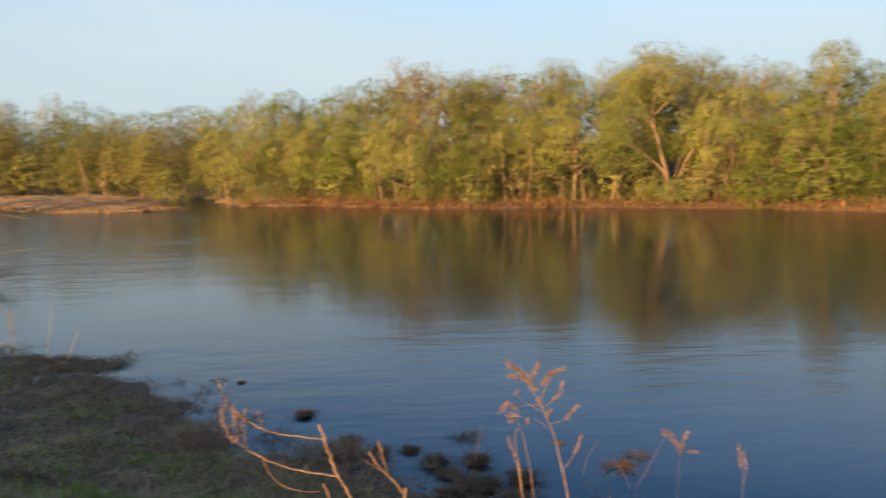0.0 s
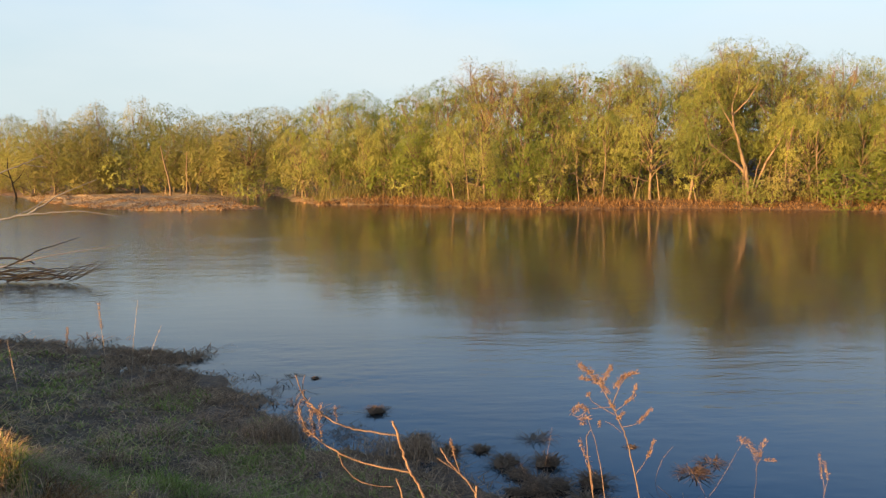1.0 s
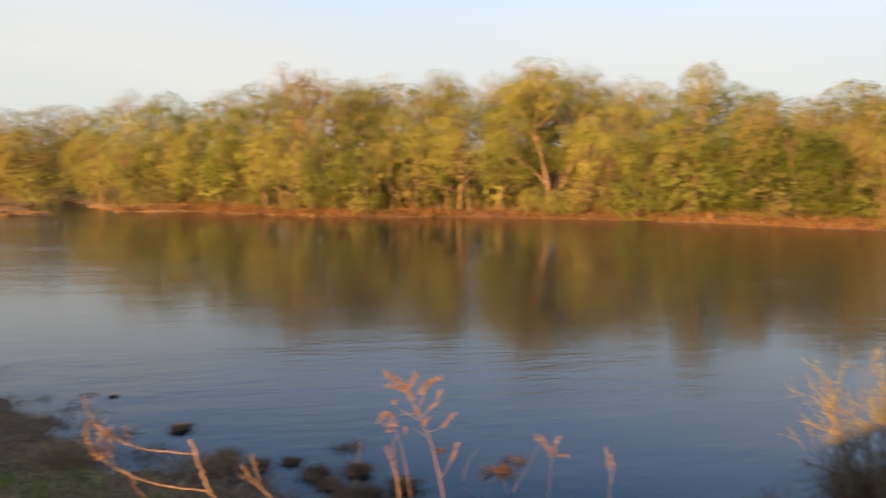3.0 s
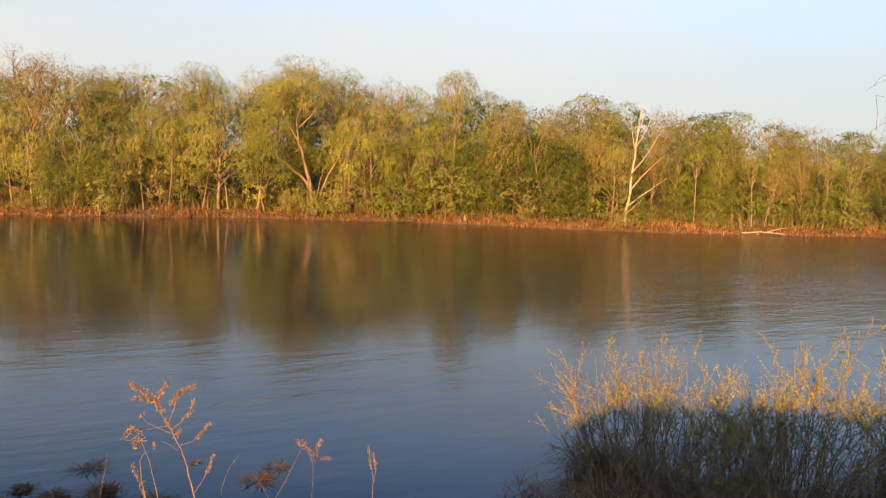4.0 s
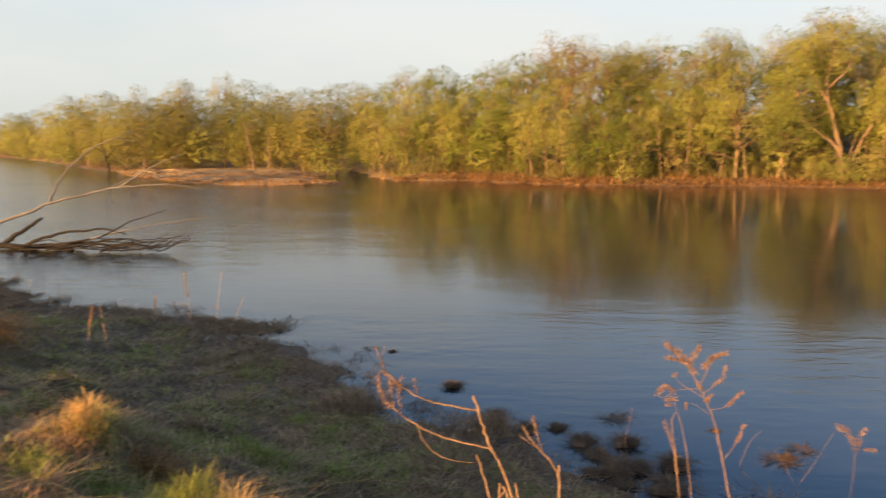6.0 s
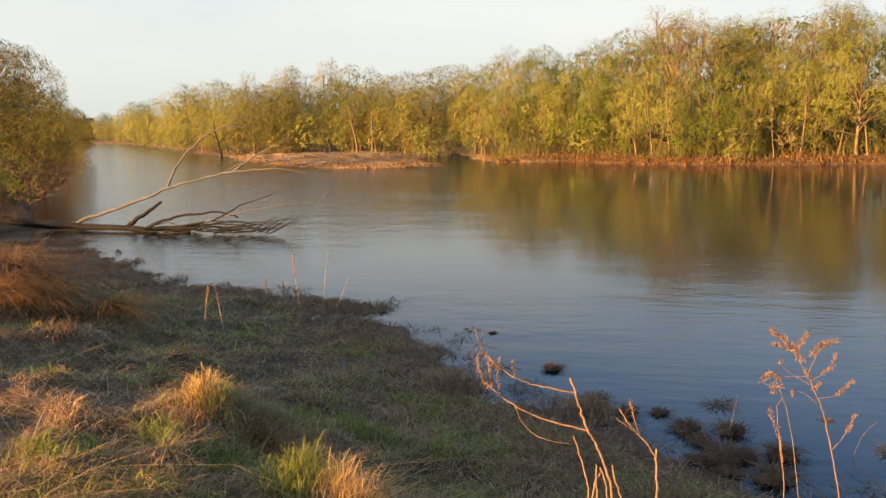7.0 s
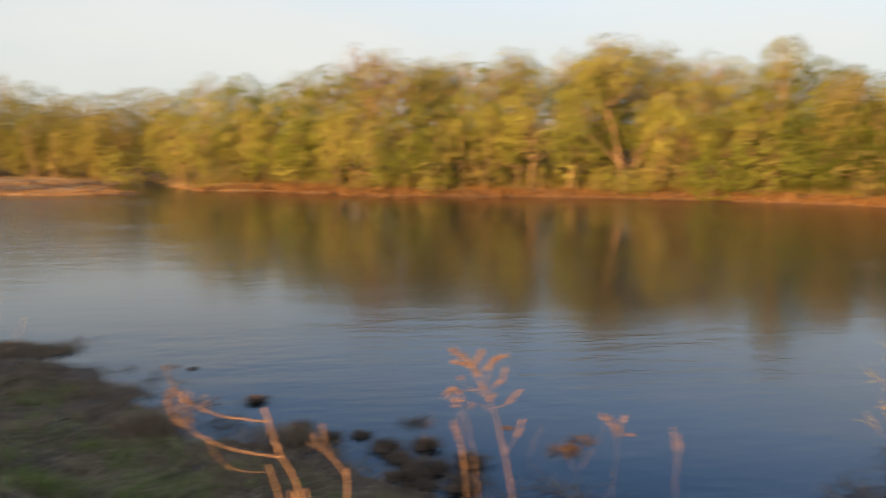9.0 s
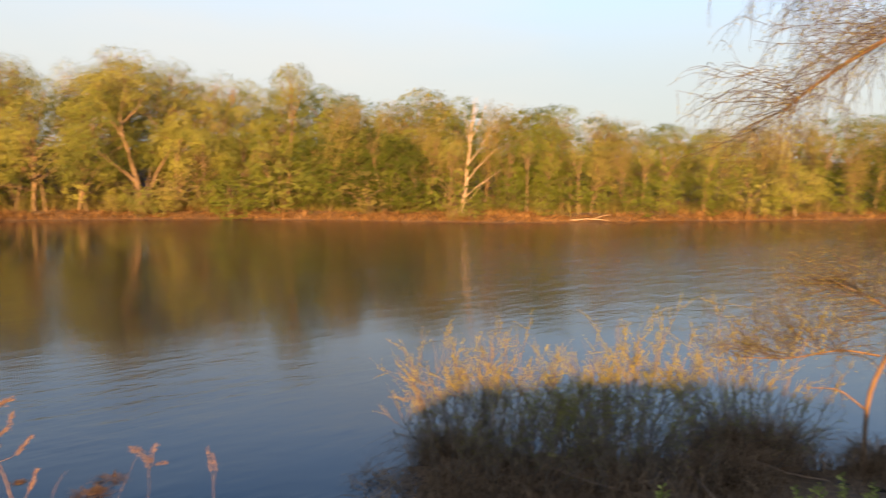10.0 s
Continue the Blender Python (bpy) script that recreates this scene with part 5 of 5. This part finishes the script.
weed("snapped dry weed stem with a forked top", 122,
     [([(0.167, 2.890, 1.820), (0.164, 2.886, 1.913), (0.164, 2.897, 2.002)], 0.0062, 0.0058),
      ([(0.164, 2.890, 1.972), (0.125, 2.886, 2.030), (0.092, 2.897, 2.060), (0.055, 2.879, 2.108), (0.031, 2.904, 2.146)], 0.0044, 0.0028),
      ([(0.105, 2.890, 2.046), (0.081, 2.886, 2.123), (0.067, 2.897, 2.189)], 0.0026, 0.0018),
      ([(0.091, 2.890, 2.063), (0.051, 2.886, 2.092), (0.017, 2.897, 2.112)], 0.0020, 0.0012)],
     [([(0.067, 2.890, 2.192), (0.073, 2.886, 2.161), (0.081, 2.897, 2.115)], 60, 0.0030)], 0.009, slim=1.00)
weed("short broken dry weed stem", 130,
     [([(-0.075, 2.870, 1.811), (-0.085, 2.866, 1.883), (-0.110, 2.877, 1.964), (-0.134, 2.859, 2.047)], 0.0050, 0.0044)],
     [], 0.008, slim=1.00)
weed("short broken dry weed stem", 131,
     [([(-0.049, 2.870, 1.813), (-0.053, 2.866, 1.885), (-0.051, 2.877, 1.935)], 0.0050, 0.0044)],
     [], 0.008, slim=1.00)
weed("short broken dry weed stem", 132,
     [([(-0.008, 2.870, 1.816), (-0.018, 2.866, 1.877), (-0.037, 2.877, 1.925)], 0.0050, 0.0044)],
     [], 0.008, slim=1.00)
weed("short broken dry weed stem", 133,
     [([(0.043, 2.870, 1.825), (0.018, 2.866, 1.873), (0.006, 2.877, 1.937)], 0.0050, 0.0044)],
     [], 0.008, slim=1.00)
weed("short broken dry weed stem", 134,
     [([(-0.069, 2.870, 1.812), (-0.053, 2.866, 1.874), (-0.035, 2.877, 1.904)], 0.0050, 0.0044)],
     [], 0.008, slim=1.00)
# the feathery one and its neighbours
weed("tall feathery dry mugwort with russet seed plumes", 123,
     [([(1.201, 4.480, 1.136), (1.148, 4.476, 1.366), (1.109, 4.487, 1.566), (1.070, 4.469, 1.674), (1.033, 4.494, 1.764), (0.978, 4.462, 1.866), (0.951, 4.502, 1.915), (0.883, 4.455, 2.003), (0.820, 4.509, 2.055)], 0.0056, 0.0022),
      ([(1.006, 4.480, 1.814), (1.043, 4.476, 1.919), (1.084, 4.487, 1.979), (1.139, 4.469, 2.017)], 0.0030, 0.0014),
      ([(0.946, 4.480, 1.915), (0.971, 4.476, 1.991), (0.999, 4.487, 2.038)], 0.0022, 0.0012),
      ([(1.029, 4.480, 1.787), (1.074, 4.476, 1.821), (1.122, 4.487, 1.863), (1.142, 4.469, 1.946)], 0.0022, 0.0012),
      ([(1.067, 4.480, 1.689), (1.148, 4.476, 1.706), (1.224, 4.487, 1.790)], 0.0020, 0.0012),
      ([(1.022, 4.480, 1.762), (0.949, 4.476, 1.807), (0.894, 4.487, 1.839), (0.864, 4.469, 1.890)], 0.0026, 0.0014),
      ([(1.006, 4.480, 1.808), (0.921, 4.476, 1.806), (0.867, 4.487, 1.797)], 0.0022, 0.0012),
      ([(1.059, 4.480, 1.660), (1.009, 4.476, 1.706), (0.969, 4.487, 1.723)], 0.0018, 0.0010),
      ([(1.140, 4.480, 1.395), (1.199, 4.476, 1.480), (1.251, 4.487, 1.611)], 0.0020, 0.0012),
      ([(0.917, 4.480, 1.967), (0.860, 4.476, 1.972), (0.805, 4.487, 1.983)], 0.0020, 0.0012)],
     [([(0.806, 4.480, 2.066), (0.887, 4.476, 2.004), (0.976, 4.487, 1.901)], 300, 0.0130),
      ([(0.809, 4.480, 1.982), (0.860, 4.476, 1.972), (0.913, 4.487, 1.961)], 90, 0.0070),
      ([(0.934, 4.480, 1.946), (0.971, 4.476, 2.000), (0.999, 4.487, 2.038)], 120, 0.0110),
      ([(1.022, 4.480, 1.918), (1.060, 4.476, 1.982), (1.144, 4.487, 2.009)], 240, 0.0100),
      ([(1.075, 4.480, 1.820), (1.125, 4.476, 1.867), (1.147, 4.487, 1.932)], 90, 0.0060),
      ([(1.149, 4.480, 1.705), (1.188, 4.476, 1.746), (1.230, 4.487, 1.790)], 90, 0.0060),
      ([(1.208, 4.480, 1.495), (1.230, 4.476, 1.545), (1.252, 4.487, 1.605)], 80, 0.0050),
      ([(0.985, 4.480, 1.848), (1.023, 4.476, 1.794)], 60, 0.0080),
      ([(1.037, 4.480, 1.731), (1.068, 4.476, 1.771)], 60, 0.0090),
      ([(0.858, 4.480, 1.871), (0.874, 4.476, 1.888)], 20, 0.0060)], 0.014, slim=1.00)
weed("smaller dry mugwort with drooping russet plumes", 124,
     [([(0.913, 4.460, 1.123), (0.901, 4.456, 1.277), (0.875, 4.467, 1.448), (0.851, 4.449, 1.645), (0.883, 4.474, 1.676)], 0.0048, 0.0022),
      ([(0.898, 4.460, 1.324), (0.877, 4.456, 1.485), (0.822, 4.467, 1.589)], 0.0034, 0.0016),
      ([(0.984, 4.460, 1.129), (0.944, 4.456, 1.441), (0.912, 4.467, 1.610), (0.871, 4.449, 1.725), (0.851, 4.474, 1.778)], 0.0030, 0.0014),
      ([(0.857, 4.460, 1.793), (0.806, 4.456, 1.757), (0.765, 4.467, 1.777)], 0.0018, 0.0012)],
     [([(0.764, 4.460, 1.776), (0.818, 4.456, 1.827), (0.864, 4.467, 1.791)], 170, 0.0120),
      ([(0.807, 4.460, 1.747), (0.869, 4.456, 1.751)], 60, 0.0080),
      ([(0.825, 4.460, 1.716), (0.847, 4.456, 1.724)], 30, 0.0060),
      ([(0.816, 4.460, 1.633), (0.841, 4.456, 1.547), (0.890, 4.467, 1.433)], 110, 0.0090),
      ([(0.926, 4.460, 1.739), (0.932, 4.456, 1.710)], 30, 0.0060)], 0.013, slim=1.00)
weed("short dry weed with a bushy seed head", 125, [([(1.87, 4.63, 1.0), (1.90, 4.63, 1.2), (1.91, 4.63, 1.41), (1.86, 4.65, 1.52)], 0.0036, 0.0018), ([(1.91, 4.63, 1.42), (2.0, 4.63, 1.44)], 0.0018, 0.0012), ([(1.90, 4.63, 1.36), (1.94, 4.63, 1.52)], 0.0018, 0.0012)],
     [([(1.80, 4.65, 1.56), (1.86, 4.65, 1.53), (1.91, 4.64, 1.45)], 204, 0.0160), ([(1.90, 4.63, 1.42), (1.95, 4.63, 1.55)], 102, 0.0112), ([(1.95, 4.63, 1.43), (2.02, 4.63, 1.42)], 51, 0.0064)], 0.012, slim=0.72)
weed("short dry weed with two upright spikes", 126, [([(2.41, 4.84, 0.9), (2.42, 4.84, 1.15), (2.38, 4.84, 1.36)], 0.0030, 0.0012), ([(2.42, 4.84, 1.12), (2.44, 4.84, 1.24), (2.42, 4.84, 1.32)], 0.0018, 0.0012)],
     [([(2.40, 4.84, 1.22), (2.38, 4.84, 1.38)], 85, 0.0064), ([(2.44, 4.84, 1.2), (2.41, 4.84, 1.33)], 68, 0.0064)], 0.012, slim=0.72)
for i, (x, y, dx, top, head) in enumerate([(-4.7, 11.1, -0.08, 1.32, 1), (-4.45, 11.3, 0.15, 1.32, 0), (-4.3, 11.35, 0.3, 0.95, 0), (-5.3, 11.15, 0.05, 0.98, 1), (-4.85, 9.05, -0.1, 1.25, 0), (-5.25, 9.2, 0.12, 1.2, 1), (-6.9, 10.6, 0.1, 1.3, 0)]):
    z = float(height(x, y))
    weed("tall pale dead reed stalk", 140 + i, [([(x, y, z + 0.1), (x + dx * 0.4, y, z + 0.55 * (top - z)), (x + dx, y, top)], 0.0048, 0.0024)], [([(x + dx * 0.6, y, z + 0.72 * (top - z)), (x + dx, y, top)], 119, 0.0128)] if head else [], 0.022, "dead reeds at the waterline", M_REED)
for i in range(6):
    x, y = rng.uniform(0.6, 2.6), rng.uniform(6.8, 8.0)
    z = max(0.0, float(height(x, y)))
    dx = rng.uniform(-0.35, 0.35)
    weed("thin bare dead stalk by the water", 160 + i, [([(x, y, z + 0.05), (x + dx * 0.4, y, z + 0.25), (x + dx, y, z + rng.uniform(0.35, 0.75))], 0.0030, 0.0012)], [], group="thin stalks by the water")


# ---- willow scrub and leaning willow downstream ----
def sallow(x, y, wide, deep, tall, stems, seed, label, full=1.0):
    """A shrub of many fine upswept, forking stems with small buds towards their tips."""
    rng = np.random.default_rng(seed)
    ob = thing("sallow_shrub", label, "shrub", "shrubs by the near water", pose(x, y, float(height(x, y))))
    wood, buds, at, along = Shape(), Shape(), [], []

    def budded(line, n, lowest):
        """Buds along a twig, thickest towards the top of the shrub."""
        t = rng.uniform(lowest, 1, n) * (len(line) - 1.001)
        k = t.astype(int)
        p = line[k] + (line[k + 1] - line[k]) * (t - k)[:, None]
        keep = p[:, 2] > tall * rng.uniform(0.15, 0.95, n)
        at.append(p[keep])
        along.append(((line[k + 1] - line[k]) * 6 + rng.normal(size=(n, 3)) * 0.3)[keep])

    for i in range(stems):
        p = rng.normal(size=2) * (wide * 0.5, deep * 0.5)
        out = p / (wide + 0.01)
        ln = tall * rng.uniform(0.5, 1.1) * (1 - 0.2 * min(1.2, np.hypot(*out)))
        st = grow(rng, (p[0], p[1], -0.1), (out[0] * 0.5 + rng.normal() * 0.22, out[1] * 0.5 + rng.normal() * 0.22, 1), ln, 7, 0.04, 0.10)
        wood.tube(st, np.linspace(0.0105, 0.0016, 8), 4)
        for _ in range(6):
            q, dq = point_on(st, rng.uniform(0.12, 0.92))
            fork = grow(rng, q, dq / np.linalg.norm(dq) + rng.normal(size=3) * 0.48, ln * rng.uniform(0.2, 0.42), 4, 0.06, 0.15)
            wood.tube(fork, np.linspace(0.0045, 0.0014, 5), 3)
            budded(fork, int(26 * full), 0.3)
            for _ in range(4):
                w, dw = point_on(fork, rng.uniform(0.15, 0.95))
                tw = grow(rng, w, dw / (np.linalg.norm(dw) + 1e-9) + rng.normal(size=3) * 0.5, ln * rng.uniform(0.08, 0.2), 3, 0.06, 0.15)
                wood.tube(tw[[0, 2, 3]], [0.0018, 0.0013, 0.0008], 3)
                budded(tw, int(26 * full), 0.05)
    buds.leaves(np.concatenate(at), np.concatenate(along), 0.017, 0.0075, rng)
    part("stem_thicket", wood, M_TWIG, ob, kind="stuff")
    part("bud_cover", buds, M_SALLOW, ob, kind="stuff")


M_TWIG = bark("willow_twigs", (0.115, 0.090, 0.068), (0.225, 0.178, 0.130), 20.0)
sallow(6.2, 6.12, 0.6, 0.5, 1.65, 58, 201, "fine-twigged willow scrub with yellow buds at the waterline")
sallow(6.75, 5.6, 0.6, 0.55, 1.35, 50, 202, "dense willow scrub with yellow buds at the waterline", 1.4)
sallow(7.35, 5.1, 0.5, 0.5, 1.7, 46, 203, "dense willow scrub with yellow buds at the waterline", 1.9)
for i, (x, y, h, n) in enumerate([(5.85, 6.05, 0.85, 34), (6.15, 5.45, 0.9, 40), (6.75, 4.95, 0.9, 40), (7.4, 4.45, 0.85, 34)]):
    sallow(x, y, 0.6, 0.5, h, n, 205 + i, "low tangle of bare willow twigs at the foot of the scrub", 0.15)
sallow(8.45, 4.35, 0.4, 0.45, 1.95, 34, 204, "tall willow scrub with yellow buds at the waterline", 1.9)
rng = np.random.default_rng(210)
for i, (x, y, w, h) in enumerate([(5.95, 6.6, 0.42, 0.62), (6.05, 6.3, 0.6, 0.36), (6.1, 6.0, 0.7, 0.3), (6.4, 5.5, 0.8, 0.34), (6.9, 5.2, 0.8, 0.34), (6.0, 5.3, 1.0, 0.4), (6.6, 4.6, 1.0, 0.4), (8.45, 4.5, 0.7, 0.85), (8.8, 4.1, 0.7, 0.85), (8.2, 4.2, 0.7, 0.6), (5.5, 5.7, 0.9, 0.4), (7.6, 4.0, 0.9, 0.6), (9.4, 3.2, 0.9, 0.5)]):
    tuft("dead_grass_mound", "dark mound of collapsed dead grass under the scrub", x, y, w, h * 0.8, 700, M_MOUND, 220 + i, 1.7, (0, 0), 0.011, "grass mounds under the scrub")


def leaning_willow():
    """The willow past the scrub: a crooked trunk over the water, a sunlit bough and a veil of thin hanging twigs."""
    rng = np.random.default_rng(230)
    x0, y0 = 9.15, 3.2
    z0 = float(height(x0, y0))
    ob = thing("leaning_willow", "bare budding willow leaning over the water with hanging twigs", "tree", at=pose(x0, y0, z0 - 0.1))
    org = np.array([x0, y0, z0 - 0.1])
    wood, twigs, buds, at, along = Shape(), Shape(), Shape(), [], []

    def bough(line, r0, r1, n_side, reach, hang, toward, n_twig=6, lowest=0.2):
        line = np.array(line, float) - org
        t = np.linspace(0, len(line) - 1, 4 * len(line))
        fine = np.stack([np.interp(t, np.arange(len(line)), line[:, k]) for k in range(3)], -1)
        for _ in range(2):
            fine[1:-1] = (fine[:-2] + 2 * fine[1:-1] + fine[2:]) / 4
        wood.tube(fine, np.linspace(r0, r1, len(fine)), 7)
        for j in range(n_side):
            q, dq = point_on(fine, rng.uniform(lowest, 1.0))
            side = grow(rng, q, np.array(toward) + rng.normal(size=3) * 0.5, reach * rng.uniform(0.4, 1.15), 5, hang * 0.45, 0.24)
            twigs.tube(side, np.linspace(0.0045, 0.0018, 6), 3)
            for _ in range(n_twig):
                w, dw = point_on(side, rng.uniform(0.15, 1.0))
                tw = grow(rng, w, dw / np.linalg.norm(dw) + rng.normal(size=3) * 0.75, reach * rng.uniform(0.15, 0.45), 4, hang, 0.16)
                twigs.tube(tw, np.linspace(0.0024, 0.0012, 5), 3)
                n = 6
                s = rng.uniform(0, 3.999, n)
                k = s.astype(int)
                at.append(tw[k] + (tw[k + 1] - tw[k]) * (s - k)[:, None])
                along.append((tw[k + 1] - tw[k]) * 6 + rng.normal(size=(n, 3)) * 0.3)

    bough([(9.1, 3.25, z0 - 0.2), (9.03, 3.25, 0.9), (9.15, 3.05, 1.5), (9.5, 2.6, 2.3), (9.6, 2.2, 3.4), (9.5, 1.9, 4.8), (9.7, 1.5, 6.6)], 0.025, 0.02, 0, 1, 0, (0, 0, 1))
    bough([(9.55, 2.1, 3.8), (9.1, 2.3, 4.6), (8.4, 2.6, 4.75), (7.8, 2.75, 4.45), (7.5, 3.0, 4.22), (7.35, 3.35, 3.92), (7.3, 3.5, 3.75)], 0.036, 0.010, 96, 1.05, -0.32, (-0.45, 0.55, 0.15), 12, 0.15)
    bough([(9.55, 1.9, 4.9), (8.9, 2.2, 5.6), (8.2, 2.7, 5.5), (7.5, 3.2, 5.1)], 0.04, 0.012, 104, 1.1, -0.34, (-0.45, 0.6, -0.2), 12, 0.1)
    bough([(9.08, 3.15, 1.35), (8.95, 3.5, 1.38), (8.75, 3.95, 1.22), (8.5, 4.35, 1.2)], 0.013, 0.005, 64, 0.85, 0.06, (-0.35, 0.5, 0.6), 9)
    bough([(9.25, 2.95, 1.65), (9.15, 3.2, 1.9), (8.95, 3.6, 2.1)], 0.011, 0.004, 64, 0.9, 0.06, (-0.3, 0.5, 0.5), 9)
    bough([(9.05, 3.25, 0.75), (8.95, 3.5, 0.95), (8.8, 3.8, 0.92)], 0.012, 0.004, 2, 0.3, 0, (-0.4, 0.6, 0.2), 2)
    part("trunk", wood, M_STEM_BARK, ob, smooth=True)
    part("twig_veil", twigs, M_VEIL, ob, kind="stuff")
    buds.leaves(np.concatenate(at), np.concatenate(along), 0.020, 0.008, rng)
    part("bud_cover", buds, M_SALLOW, ob, kind="stuff")


M_VEIL = bark("tan_twigs", (0.05, 0.042, 0.034), (0.125, 0.102, 0.078), 20.0)
M_STEM_BARK = bark("russet_bark", (0.10, 0.065, 0.04), (0.24, 0.16, 0.095), 12.0)
leaning_willow()


# ---- small things at the foot of the scrub ----
def sprout(x, y, tall, seed):
    """A young leafy shoot: a few upright stems with paired leaves."""
    rng = np.random.default_rng(seed)
    ob = thing("leafy_sprout", "young green leafy shoot among dead grass", "plant", "young shoots by the scrub", pose(x, y, float(height(x, y))))
    for i in range(5):
        st = grow(rng, (rng.normal() * 0.06, rng.normal() * 0.06, 0), (rng.normal() * 0.2, rng.normal() * 0.2, 1), tall * rng.uniform(0.7, 1.1), 5, 0.05, 0.06)
        sh = Shape()
        sh.tube(st, np.linspace(0.004, 0.002, 6), 5)
        part("stem", sh, M_GRASS, ob)
        sh = Shape()
        t = np.repeat(np.linspace(0.25, 0.98, 9), 2) * 4.999
        k = t.astype(int)
        at = st[k] + (st[k + 1] - st[k]) * (t - k)[:, None]
        a = np.tile([0, np.pi], 9) + np.repeat(np.arange(9) * 1.57, 2) + rng.normal(size=18) * 0.3
        sh.leaves(at, np.stack([np.cos(a), np.sin(a), np.full(18, 0.5)], -1), 0.055, 0.026, rng)
        part("leaf_spray", sh, M_GRASS, ob, kind="stuff")


for i, (x, y, h) in enumerate([(7.35, 2.75, 0.42), (7.1, 2.95, 0.34), (7.6, 2.6, 0.36), (6.3, 3.9, 0.3)]):
    sprout(x, y, h, 250 + i)
r = np.random.default_rng(260)
for x, y, turn, ln in [(6.2, 4.7, 120, 1.1), (7.0, 4.0, 60, 0.9), (7.9, 3.5, 140, 0.8), (-3.9, 8.6, 30, 0.6), (-1.2, 5.3, 100, 0.5)]:
    z = float(height(x, y))
    rods("dead_stick", "dry fallen stick lying on the dead grass", "stick", r, [("stem", [(-ln / 2, 0, 0.12), (0, 0.03, 0.2), (ln / 2, 0, 0.34)], 0.008, 0.004)], M_STEM, pose(x, y, z, 0, 0, turn), "fallen sticks on the bank")
